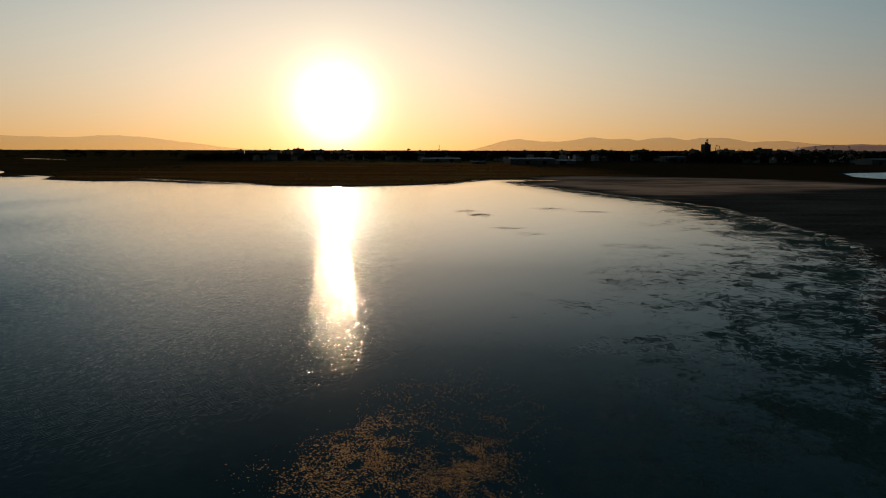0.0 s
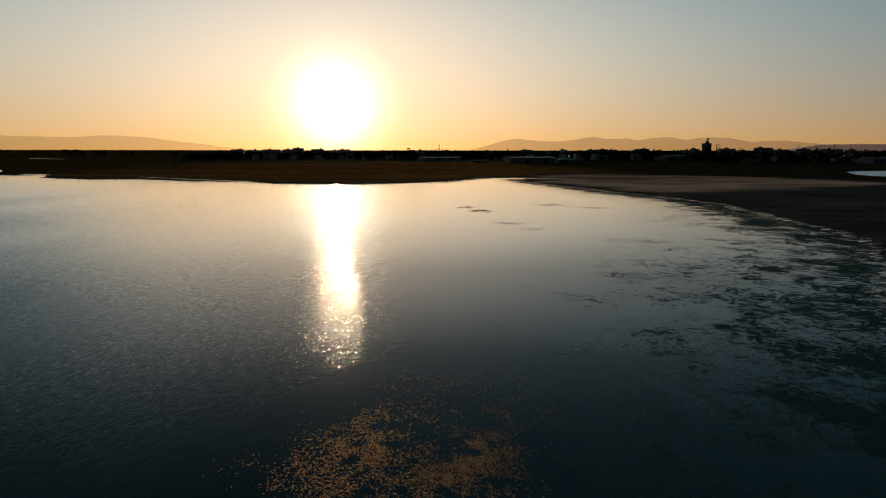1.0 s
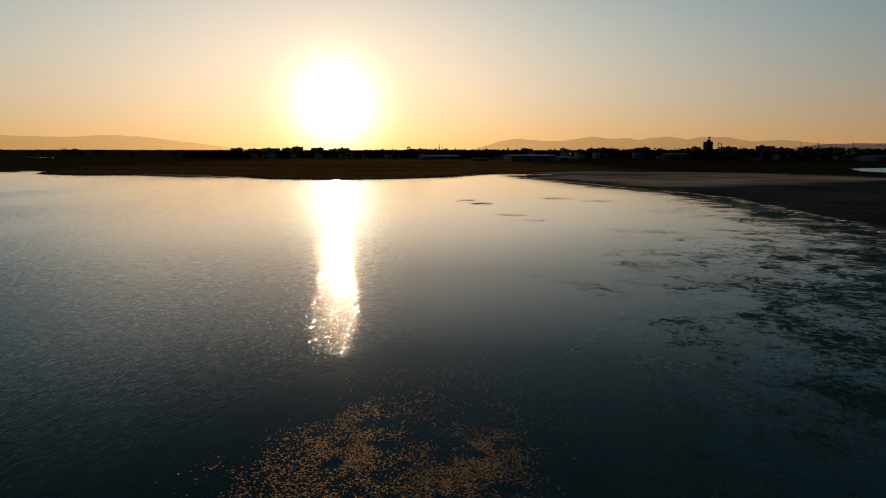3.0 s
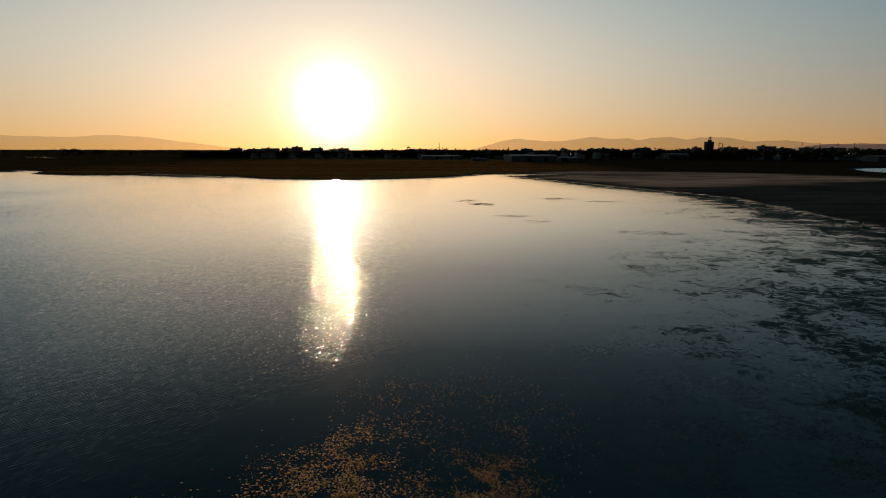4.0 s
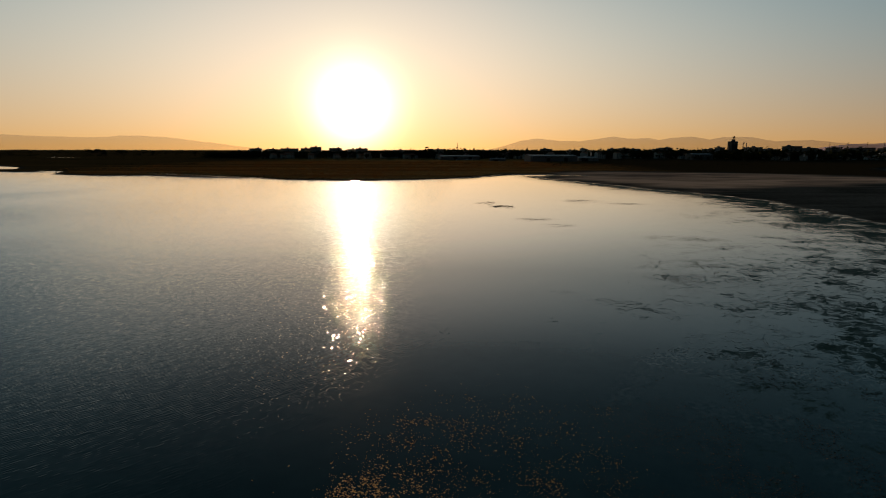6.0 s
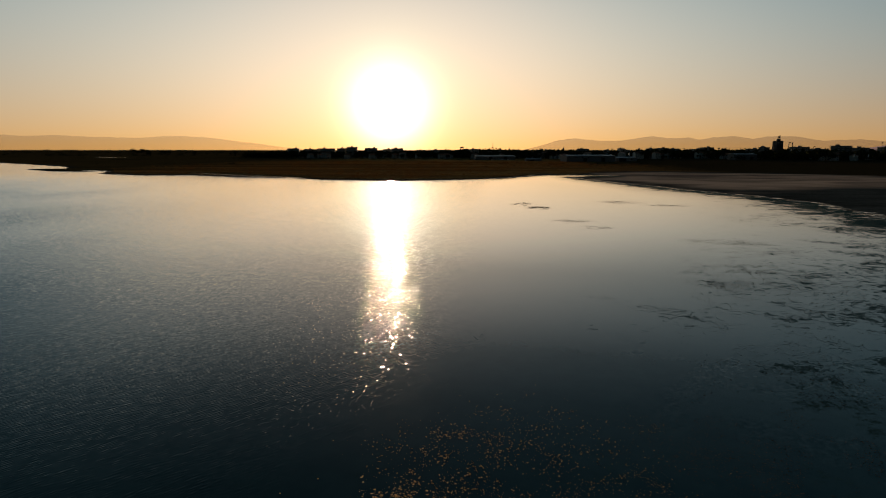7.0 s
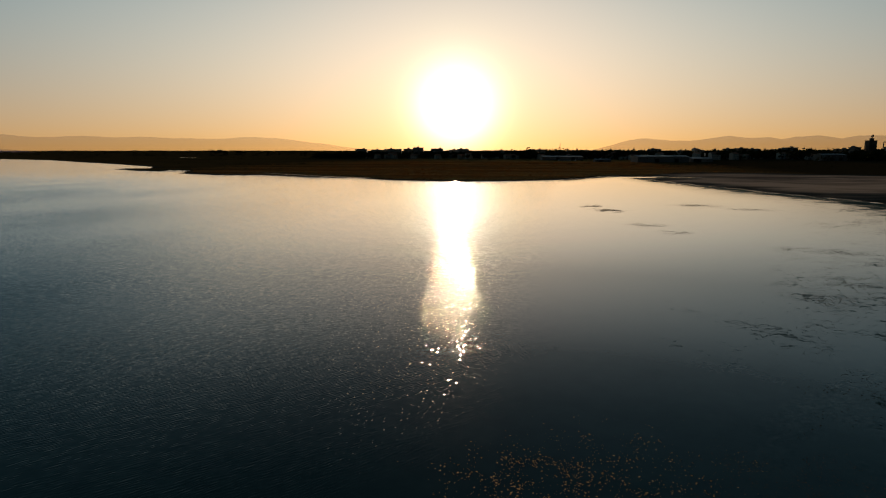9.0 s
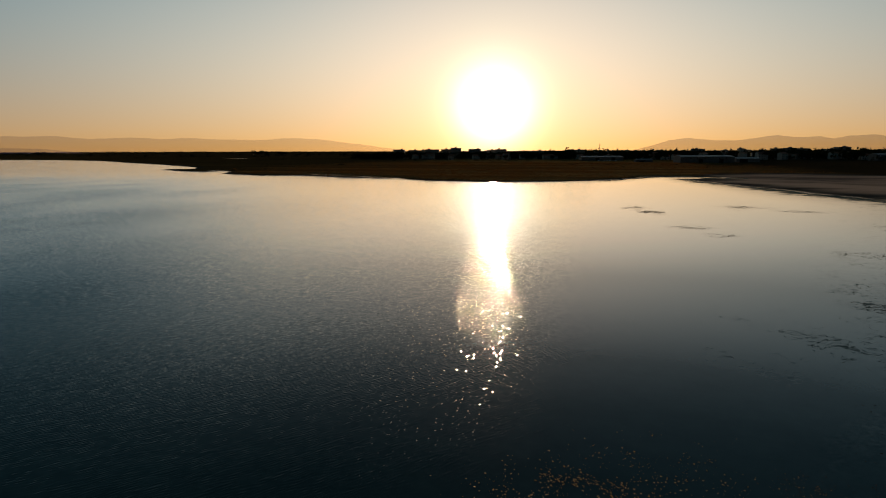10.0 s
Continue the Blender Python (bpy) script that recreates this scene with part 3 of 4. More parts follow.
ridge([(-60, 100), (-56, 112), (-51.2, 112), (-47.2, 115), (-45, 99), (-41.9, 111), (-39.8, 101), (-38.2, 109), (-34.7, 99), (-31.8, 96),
       (-29.8, 108), (-28.3, 110), (-26.3, 100), (-24.7, 84), (-22.6, 63), (-19.4, 29), (-16, 8)], 4500, "low mountain range, see-through to mimic orange haze", 3.0)
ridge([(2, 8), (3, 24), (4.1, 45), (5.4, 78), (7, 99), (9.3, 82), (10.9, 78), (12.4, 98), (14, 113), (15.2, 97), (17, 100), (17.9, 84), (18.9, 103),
       (20.6, 110), (22, 90), (23.1, 105), (25.3, 99), (27.1, 72), (29.6, 82), (31.2, 63), (34, 45), (46, 60)], 4500, "distant mountain ridge, see-through to mimic evening haze", 8.0, M_EAST_HILL)
ridge([(28, 4), (30, 25), (31.6, 42), (33.1, 48), (36.3, 49), (48, 40)], 3600, "nearer low ridge, dull, with haze put into its material", 12.0, M_NEAR_HILL)
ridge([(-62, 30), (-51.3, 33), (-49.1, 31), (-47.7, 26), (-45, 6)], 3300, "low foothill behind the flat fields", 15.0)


# ---- town ----
def window_data(name, w, h):
    """A framed window in one piece: frame standing proud of the wall, pane set back in it."""
    s, f = Shape(), 0.12
    def ring(g, y):
        return [(-w / 2 - g, y, -g), (w / 2 + g, y, -g), (w / 2 + g, y, h + g), (-w / 2 - g, y, h + g)]
    vs = ring(f, 0.02) + ring(f, -0.14) + ring(0, -0.14) + ring(0, -0.04)
    faces = [(a + i, a + (i + 1) % 4, a + 4 + (i + 1) % 4, a + 4 + i) for a in (0, 4, 8) for i in range(4)]
    s.mesh_faces(vs, faces, 0)
    s.f.append((12, 13, 14, 15))
    s.m.append(1)
    return s.data(name, M_FRAME, M_GLASS)


def balcony_data(w, deep):
    s = Shape()
    s.box(-w / 2, -deep, -0.12, w / 2, 0.0, 0.06, 0)
    s.box(-w / 2, -deep, 0.06, w / 2, -deep + 0.1, 1.0, 0)
    for x in (-w / 2, w / 2 - 0.1):
        s.box(x, -deep, 0.06, x + 0.1, 0, 1.0, 0)
    return s.data("balcony", M_PLASTER)


WINDOW = window_data("window", 1.5, 1.5)
DOOR_WINDOW = window_data("window_tall", 1.6, 2.1)
BALCONY = balcony_data(3.6, 1.3)
s = Shape()
s.tube((0, 0, 0), (0, 0, 1.6), 0.65, n=12)
s.tube((0, 0, 1.6), (0, 0, 1.8), 0.68, 0.2, n=12)
TANK = s.data("water_tank", M_SHEET)
s = Shape()
s.tube((0, 0, 0), (0, 0, 3.4), 0.04, n=5)
for k in range(4):
    s.tube((-0.6 + 0.1 * k, 0, 2.4 + 0.3 * k), (0.6 - 0.1 * k, 0, 2.4 + 0.3 * k), 0.025, n=4)
AERIAL = s.data("aerial", M_RUST)
s = Shape()
s.box(-0.5, -0.04, 0, 0.5, 0.06, 2.1)
s.box(-0.6, -0.1, 2.1, 0.6, 0.06, 2.2)
DOOR = s.data("door", M_WOOD)


def apartment(x, y, w, top, turn=0.0, wall=None, deep=13.0, label="pale rendered apartment block with balconies and a flat roof"):
    """A block of flats: body with floor bands, parapet roof, stair house, windows and balconies on the side that faces the lagoon."""
    g = 1.0
    floors = max(2, round((top - g - 1.0) / 3.05))
    storey = (top - g - 1.0) / floors
    ob = thing("apartment_building", label, "building", pose(x, y, g, 0, 0, turn), "apartment blocks of the town")
    s = Shape()
    s.box(-w / 2, 0, -0.6, w / 2, deep, floors * storey)
    part("wall", s.data("wall", wall or M_PLASTER), ob)
    s = Shape()
    s.box(-w / 2 - 0.06, -0.06, -0.12, w / 2 + 0.06, deep + 0.06, 0.12)
    band = s.data("floor_band", M_CONCRETE)
    for k in range(1, floors):
        part("floor_band", band, ob, pose(0, 0, k * storey))
    s = Shape()
    z = floors * storey
    s.box(-w / 2 - 0.35, -0.35, z, w / 2 + 0.35, deep + 0.35, z + 0.25)
    for a in ((-w / 2 - 0.3, -0.3, w / 2 + 0.3, -0.1), (-w / 2 - 0.3, deep + 0.1, w / 2 + 0.3, deep + 0.3), (-w / 2 - 0.3, -0.1, -w / 2 - 0.1, deep + 0.1), (w / 2 + 0.1, -0.1, w / 2 + 0.3, deep + 0.1)):
        s.box(a[0], a[1], z + 0.25, a[2], a[3], z + 0.95)
    roof = part("roof", s.data("roof", M_CONCRETE), ob)
    cx = (random.random() - 0.5) * w * 0.5
    s = Shape()
    s.box(-2.0, 0, 0, 2.0, 4.2, 2.5)
    s.box(-2.25, -0.25, 2.5, 2.25, 4.45, 2.7)
    part("stair_house", s.data("stair_house", wall or M_PLASTER), roof, pose(cx, deep * 0.4, z + 0.25))
    for k in range(2):
        part("water_tank", TANK, roof, pose((random.random() - 0.5) * w * 0.8, deep * (0.15 + 0.6 * random.random()), z + 0.25))
    part("aerial", AERIAL, roof, pose(cx + 1.0, deep * 0.4 + 2, z + 2.9))
    bays = max(2, int(w / 3.9))
    pitch = w / bays
    for k in range(floors):
        for b in range(bays):
            bx = -w / 2 + (b + 0.5) * pitch
            if (b + int(x)) % 2 == 0 and k > 0:
                part("balcony", BALCONY, ob, pose(bx, -0.06, k * storey + 0.12))
                part("window", DOOR_WINDOW, ob, pose(bx, -0.02, k * storey + 0.3))
            else:
                part("window", WINDOW, ob, pose(bx, -0.02, k * storey + 0.95))
    return ob


def house(x, y, w, d, walls, turn, label="small pale house under a tiled gable roof"):
    g = max(height(x, y), 0.6) - 0.1
    ob = thing("house", label, "house", pose(x, y, g, 0, 0, turn), "low houses at the edge of town")
    s = Shape()
    s.box(-w / 2, 0, -0.4, w / 2, d, walls)
    rise = d * 0.24
    for sx in (-w / 2, w / 2):
        s.poly([(sx, 0, walls), (sx, d, walls), (sx, d / 2, walls + rise)])
    part("wall", s.data("wall", M_PLASTER), ob)
    s = Shape()
    e = 0.45
    for side in (0, 1):
        y0 = -e if side == 0 else d + e
        z0 = walls - e * rise / (d / 2)
        top = [(-w / 2 - e, y0, z0), (w / 2 + e, y0, z0), (w / 2 + e, d / 2, walls + rise), (-w / 2 - e, d / 2, walls + rise)]
        s.poly([(a, b, c + 0.22) for a, b, c in top])
        s.poly([(a, b, c + 0.03) for a, b, c in reversed(top)])
        s.poly([(-w / 2 - e, y0, z0 + 0.03), (w / 2 + e, y0, z0 + 0.03), (w / 2 + e, y0, z0 + 0.22), (-w / 2 - e, y0, z0 + 0.22)])
    roof = part("roof", s.data("roof", M_TILE), ob)
    s = Shape()
    s.box(-0.35, -0.35, -0.8, 0.35, 0.35, 1.0)
    s.box(-0.45, -0.45, 1.0, 0.45, 0.45, 1.15)
    part("chimney", s.data("chimney", M_CONCRETE), roof, pose(w * 0.25, d * 0.6, walls + rise))
    part("door", DOOR, ob, pose(-w * 0.08, -0.01, 0.05))
    n = max(2, int(w / 3.2))
    for k in range(n):
        for lev in range(int(walls // 2.8)):
            if lev == 0 and abs(-w / 2 + (k + 0.5) * w / n + w * 0.08) < 1.4:
                continue
            part("window", WINDOW, ob, pose(-w / 2 + (k + 0.5) * w / n, -0.02, 0.95 + lev * 2.9))
    return ob


def warehouse(x, y, w, top, deep=22.0, gates=2, label="long low warehouse with a pale sheet-metal roof"):
    g = max(height(x, y), 0.5)
    eave = top - g - 1.6
    ob = thing("warehouse", label, "warehouse", pose(x, y, g, 0, 0, 12), "industrial sheds")
    s = Shape()
    s.box(-w / 2, 0, -0.5, w / 2, deep, eave)
    for sx in (-w / 2, w / 2):
        s.poly([(sx, 0, eave), (sx, deep, eave), (sx, deep / 2, eave + 1.5)])
    n = int(w / 5)
    for k in range(n + 1):
        q = -w / 2 + k * w / n
        s.box(q - 0.18, -0.16, -0.5, q + 0.18, 0.0, eave)
    part("wall", s.data("wall", M_CONCRETE), ob)
    s = Shape()
    m = int(w / 1.5)
    for side in (0, 1):
        y0 = -0.5 if side == 0 else deep + 0.5
        for k in range(m):
            a, b = -w / 2 - 0.3 + k * (w + 0.6) / m, -w / 2 - 0.3 + (k + 1) * (w + 0.6) / m
            c = a * 0.8 + b * 0.2
            s.poly([(a, y0, eave + 0.1), (c, y0, eave + 0.24), (c, deep / 2, eave + 1.84), (a, deep / 2, eave + 1.7)])
            s.poly([(c, y0, eave + 0.24), (b, y0, eave + 0.1), (b, deep / 2, eave + 1.7), (c, deep / 2, eave + 1.84)])
    s.box(-w / 2 - 0.3, -0.5, eave - 0.1, w / 2 + 0.3, -0.42, eave + 0.2)
    part("roof", s.data("roof", M_SHEET), ob)
    for k in range(gates):
        s = Shape()
        gw, gh = 4.6, min(4.2, eave - 0.6)
        s.box(-gw / 2, -0.1, 0, gw / 2, 0.05, gh)
        for j in range(1, 6):
            s.box(-gw / 2, -0.15, j * gh / 6 - 0.06, gw / 2, -0.1, j * gh / 6 + 0.06)
        part("gate", s.data("gate", M_RUST), ob, pose(w * (-0.12 + 0.38 * k), -0.1, 0.02), "dark steel roller gate")
    for k in range(int(w / 8)):
        part("window", WINDOW, ob, pose(-w / 2 + 3 + k * 8, -0.02, max(1.0, eave - 2.3)))
    return ob


random.seed(11)
SKYLINE = [(-413, 1210, 23.8, 18.0), (-389, 1235, 19.7, 16.9), (-376, 1250, 14, 16.5), (-345, 1220, 29.7, 18.1), (-316, 1225, 19.5, 18.4),
           (-253, 1215, 25, 18.9), (-224, 1240, 17.4, 16.7), (-199, 1215, 21.6, 18.2), (-132, 1180, 10, 13.4), (-115, 1190, 25.6, 15.1)]
MIDTOWN = [(-58, 1230, 16.1, 16.8), (-45, 1250, 16, 18), (-15, 1150, 11.8, 12.8), (12, 1260, 11.8, 14.5), (47, 1280, 15.6, 15.1), (106, 1270, 14.3, 15.1),
           (181, 1290, 21.7, 18.7), (236, 1330, 10, 15.9), (267, 1330, 10, 19.3), (280, 1350, 13.7, 16.8), (322, 1290, 21.7, 19.3), (349, 1310, 19.6, 20.2),
           (372, 1330, 26.8, 19.2), (401, 1260, 15.3, 18.1)]
EAST_TOWN = [(411, 1230, 23, 21.8), (458, 1130, 22.2, 19), (459, 1090, 11.2, 21.8), (512, 1080, 28.2, 22.2), (566, 1130, 21.1, 18.9), (558, 1040, 29.1, 23.8),
             (598, 1060, 22.8, 20.8), (673, 1120, 17.8, 21.8), (714, 1150, 17.2, 19.3), (733, 1130, 41.2, 21.7), (791, 1160, 13, 20.8), (834, 1180, 22.1, 19.3)]
for row in (SKYLINE, MIDTOWN, EAST_TOWN):
    for x, y, bw, top in row:
        far_east = row is EAST_TOWN
        sunk = 1.8 if far_east else 1.2 * (row is MIDTOWN)
        apartment(x, y, bw, top - sunk, 11 + random.random() * 8, M_PLASTER if random.random() < (0.2 if far_east else 0.75) else M_CONCRETE,
                  label="grey concrete apartment block with balconies" if far_east else "pale rendered apartment block with balconies and a flat roof")
apartment(-290, 1205, 21.4, 20.9, 12, M_PLASTER, label="taller apartment block with a blank light end wall")

warehouse(-2, 900, 58, 7.5)
warehouse(114, 760, 60, 9.5, 26, 3)
warehouse(162, 785, 26, 6.9, 16, 1)
warehouse(48, 800, 20, 4.9, 10, 1)
warehouse(351, 900, 32, 10.5, 20, 2)
warehouse(566, 770, 37, 9.0, 24, 2, "large pale greenhouse-like shed with a sheet roof")
warehouse(-228, 1080, 22, 6.4, 14, 1)


def silo_tower(x, y, top):
    ob = thing("grain_silo", "dark concrete silo tower with a rooftop aerial cluster", "silo", pose(x, y, 1.0, 0, 0, 12))
    z = top - 1.0
    s = Shape()
    for k in range(3):
        s.tube((-3.4 + 3.4 * k, 3, -0.5), (-3.4 + 3.4 * k, 3, z - 6), 2.1, n=16)
        s.tube((-3.4 + 3.4 * k, 8, -0.5), (-3.4 + 3.4 * k, 8, z - 6), 2.1, n=16)
    s.box(-5.3, 0.1, -0.5, 5.3, 10.9, z - 6)
    part("bins", s.data("bins", M_DARK), ob)
    s = Shape()
    s.box(-5.4, 0, z - 6, 5.4, 11, z, bevel=0.25)
    s.box(-5.6, -0.2, z, 5.6, 11.2, z + 0.3)
    head = part("head_house", s.data("head_house", M_DARK), ob)
    for k in range(4):
        part("window", WINDOW, head, pose(-3.7 + 2.5 * k, -0.02, z - 3.6))
    s = Shape()
    s.box(-2.2, 0, 0, 2.2, 3.6, 3.2)
    s.box(-2.4, -0.2, 3.2, 2.4, 3.8, 3.4)
    part("stair_house", s.data("stair_house", M_DARK), head, pose(0.6, 3.5, z + 0.3))
    s = Shape()
    s.tube((0, 0, 0), (0, 0, 4.6), 0.16, n=6)
    for q, hgt in ((-1.5, 1.9), (1.5, 2.6), (-0.6, 3.6), (1.1, 4.1), (0.3, 1.6)):
        s.tube((0, 0, hgt), (q, 0, hgt), 0.07, n=5)
        s.tube((q, -0.3, hgt), (q, 0.05, hgt), 0.95, 0.7, n=12)
    for q in (-1.5, -0.7, 0.8, 1.6):
        s.box(q - 0.18, -0.15, 1.2, q + 0.18, 0.15, 3.2)
    part("aerial_cluster", s.data("aerial_cluster", M_RUST), head, pose(0.4, 4.5, z + 3.7))
    s = Shape()
    s.box(-8, 0, -0.5, 8, 12, 9.0)
    s.box(-8.3, -0.3, 9.0, 8.3, 12.3, 9.4)
    part("annex", s.data("annex", M_DARK), ob, pose(13.6, 1, 0))
    s = Shape()
    s.box(-9, 0, -0.5, 9, 12, 12.5)
    s.box(-9.3, -0.3, 12.5, 9.3, 12.3, 12.9)
    part("annex", s.data("annex_low", M_DARK), ob, pose(-14.6, 1, 0))


silo_tower(440, 1000, 28.8)
for x, top, bent in ((458, 26.4, True), (463.5, 26.9, False)):
    ob = thing("mill_stack", "slim dark steel exhaust pipe beside the silo", "pipe", pose(x, 1011, 0.9), "stacks beside the silo")
    s = Shape()
    s.tube((0, 0, 0), (0, 0, top - 1.5), 0.75, 0.6, n=10)
    part("shaft", s.data("shaft", M_RUST), ob)
    s = Shape()
    if bent:
        pts = [Vector((1.3 * (1 - math.cos(a)), 0, top - 1.5 + 1.3 * math.sin(a))) for a in np.linspace(0, math.pi * 0.9, 8)]
        for a, b in zip(pts, pts[1:]):
            s.tube(a, b, 0.55, n=8)
    else:
        s.tube((0, 0, top - 1.5), (0, 0, top - 1.0), 0.85, n=10)
    part("outlet", s.data("outlet", M_RUST), ob)


def lattice_mast(x, y, top):
    ob = thing("radio_mast", "slender steel lattice mast above the roofs", "mast", pose(x, y, 1.0))
    h, r = top - 1.0, 0.8
    for k in range(3):
        a = 2 * math.pi * k / 3
        s = Shape()
        s.tube((r * math.cos(a), r * math.sin(a), 0), (0.45 * math.cos(a), 0.45 * math.sin(a), h), 0.2, n=5)
        leg = part("leg", s.data("leg", M_RUST), ob)
    for j in range(int(h / 1.6)):
        z = j * 1.6
        for k in range(3):
            a, b = 2 * math.pi * k / 3, 2 * math.pi * (k + 1) / 3
            q0, q1 = r + (0.45 - r) * z / h, r + (0.45 - r) * (z + 1.6) / h
            s = Shape()
            s.tube((q0 * math.cos(a), q0 * math.sin(a), z), (q1 * math.cos(b), q1 * math.sin(b), min(z + 1.6, h)), 0.09, n=4)
            part("brace", s.data("brace", M_RUST), ob)


lattice_mast(-8, 1200, 28.6)
lattice_mast(129, 1200, 20.0)


def power_pole(x, y, top):
    g = max(height(x, y), 0.4)
    ob = thing("power_pole", "tall dark utility pole with two crossarms", "pole", pose(x, y, g - 0.2), "power line poles")
    h = top - g
    s = Shape()
    s.tube((0, 0, 0), (0, 0, h), 0.3, 0.2, n=8)
    part("pole", s.data("pole", M_WOOD), ob)
    for z in (h - 1.0, h - 3.0):
        s = Shape()
        s.box(-1.3, -0.12, z, 1.3, 0.12, z + 0.24)
        arm = part("crossarm", s.data("crossarm", M_WOOD), ob)
        for q in (-1.1, 0.5, 1.1):
            s = Shape()
            s.tube((0, 0, 0), (0, 0, 0.45), 0.14, 0.1, n=6)
            part("insulator", s.data("insulator", M_RUST), arm, pose(q, 0, z + 0.24))


for x in (530, 556, 583, 607):
    power_pole(x, 900, 26.6)
power_pole(450, 960, 17.0)


def sign_pylon(x, y, top):
    g = max(height(x, y), 0.4)
    ob = thing("sign_pylon", "white painted upright panel on a short post", "sign", pose(x, y, g - 0.1), "white panels at the works")
    s = Shape()
    s.tube((0, 0, 0), (0, 0, top - g - 3.4), 0.22, n=8)
    part("post", s.data("post", M_SHEET), ob)
    s = Shape()
    s.box(-0.65, -0.25, top - g - 3.5, 0.65, 0.25, top - g, bevel=0.08)
    part("panel", s.data("panel", M_WHITE), ob)


sign_pylon(155, 740, 12.4)
# these two stand in for white gable panels; their posts are added
sign_pylon(456, 830, 10.0)
sign_pylon(473, 830, 10.0)


def parked_car(x, y, turn, paint):
    """A saloon: sills and bonnet, glazed cabin under a roof, four wheels."""
    g = max(height(x, y), 0.4)
    ob = thing("car", "parked saloon car on the yard by the warehouse", "car", pose(x, y, g, 0, 0, turn), "cars parked at the warehouse")
    s = Shape()
    s.box(-2.1, -0.85, 0.25, 2.1, 0.85, 0.85, bevel=0.12)
    part("body", s.data("body", paint), ob)
    s = Shape()
    low, high = [(-1.35, -0.78), (1.15, -0.78), (1.15, 0.78), (-1.35, 0.78)], [(-0.85, -0.62), (0.55, -0.62), (0.55, 0.62), (-0.85, 0.62)]
    s.mesh_faces([(a, b, 0.85) for a, b in low] + [(a, b, 1.38) for a, b in high], [(0, 1, 5, 4), (1, 2, 6, 5), (2, 3, 7, 6), (3, 0, 4, 7)])
    part("window", s.data("cabin_glass", M_GLASS), ob)
    s = Shape()
    s.box(-0.9, -0.66, 1.36, 0.6, 0.66, 1.46, bevel=0.05)
    part("roof", s.data("car_roof", paint), ob)
    s = Shape()
    s.tube((0, -0.1, 0), (0, 0.1, 0), 0.32, n=12)
    wheel = s.data("wheel", M_RUST)
    for wx in (-1.3, 1.3):
        for wy in (-0.8, 0.8):
            part("wheel", wheel, ob, pose(wx, wy, 0.32))


for k in range(7):
    parked_car(-7 + 3.7 * k, 857 + 0.5 * (k % 3), 80 + 9 * math.sin(k), (M_WHITE, M_SHEET, M_WHITE, M_FRAME)[k % 4])


def flood_lamp(x, y, top):
    g = max(height(x, y), 0.4)
    ob = thing("flood_lamp", "lit white flood lamp on a steel pole", "lamp", pose(x, y, g - 0.1))
    s = Shape()
    s.tube((0, 0, 0), (0, 0, top - g), 0.14, 0.09, n=8)
    part("pole", s.data("lamp_pole", M_RUST), ob)
    s = Shape()
    s.box(-0.45, -0.2, top - g, 0.45, 0.3, top - g + 0.55, bevel=0.06)
    part("housing", s.data("housing", M_SHEET), ob)
    s = Shape()
    s.box(-0.38, -0.24, top - g + 0.06, 0.38, -0.2, top - g + 0.49)
    part("lens", s.data("lamp_lens", M_LAMP), ob, label="glowing white lens")


flood_lamp(529, 794, 11.0)

# low houses in front of and between the blocks
random.seed(5)
for k in range(124):
    x = -350 + 1190 * (k + random.random()) / 124
    y = 960 + 230 * random.random() - (110 if x > 420 else 0)
    house(x, y, 8 + 7 * random.random(), 7 + 3 * random.random(), 3.1 + 2.9 * random.choice((0, 1, 1, 2)), 10 + random.random() * 50)


# ---- trees ----
def tree_model(seed, tall, wide):
    """Tapered trunk with limbs, and a crown of many small leaf clumps with gaps."""
    r = random.Random(seed)
    s = Shape()
    s.tube((0, 0, -0.3), (0.1, 0, tall * 0.45), 0.28, 0.16, n=7)
    tips = []
    for k in range(7):
        a, up = 2 * math.pi * k / 7 + r.random(), tall * (0.28 + 0.2 * r.random())
        tip = (math.cos(a) * wide * 0.33, math.sin(a) * wide * 0.33, up + tall * (0.16 + 0.25 * r.random()))
        s.tube((0.06, 0, up * 0.9), tip, 0.11, 0.04, n=5)
        tips.append(tip)
    trunk = s.data("trunk", M_BARK)
    c = Shape()
    lumps = [(0, 0, tall * 0.72, wide * 0.36)] + [(x * 1.1, y * 1.1, z, wide * (0.2 + 0.12 * r.random())) for x, y, z in tips]
    for lx, ly, lz, lr in lumps:
        for k in range(34):
            d = Vector((r.gauss(0, 1), r.gauss(0, 1), r.gauss(0, 0.8))).normalized() * lr * (0.5 + 0.6 * r.random())
            o = Vector((lx, ly, lz)) + d
            q = wide * (0.05 + 0.06 * r.random())
            u = Vector((r.gauss(0, 1), r.gauss(0, 1), r.gauss(0, 1))).normalized()
            v = u.orthogonal().normalized()
            t = u.cross(v)
            c.mesh_faces([o + u * q, o + v * q, o + t * q, o - (u + v + t) * q * 0.6], [(0, 1, 2), (0, 2, 3), (0, 3, 1), (1, 3, 2)])
    return trunk, c.data("crown", M_LEAF)


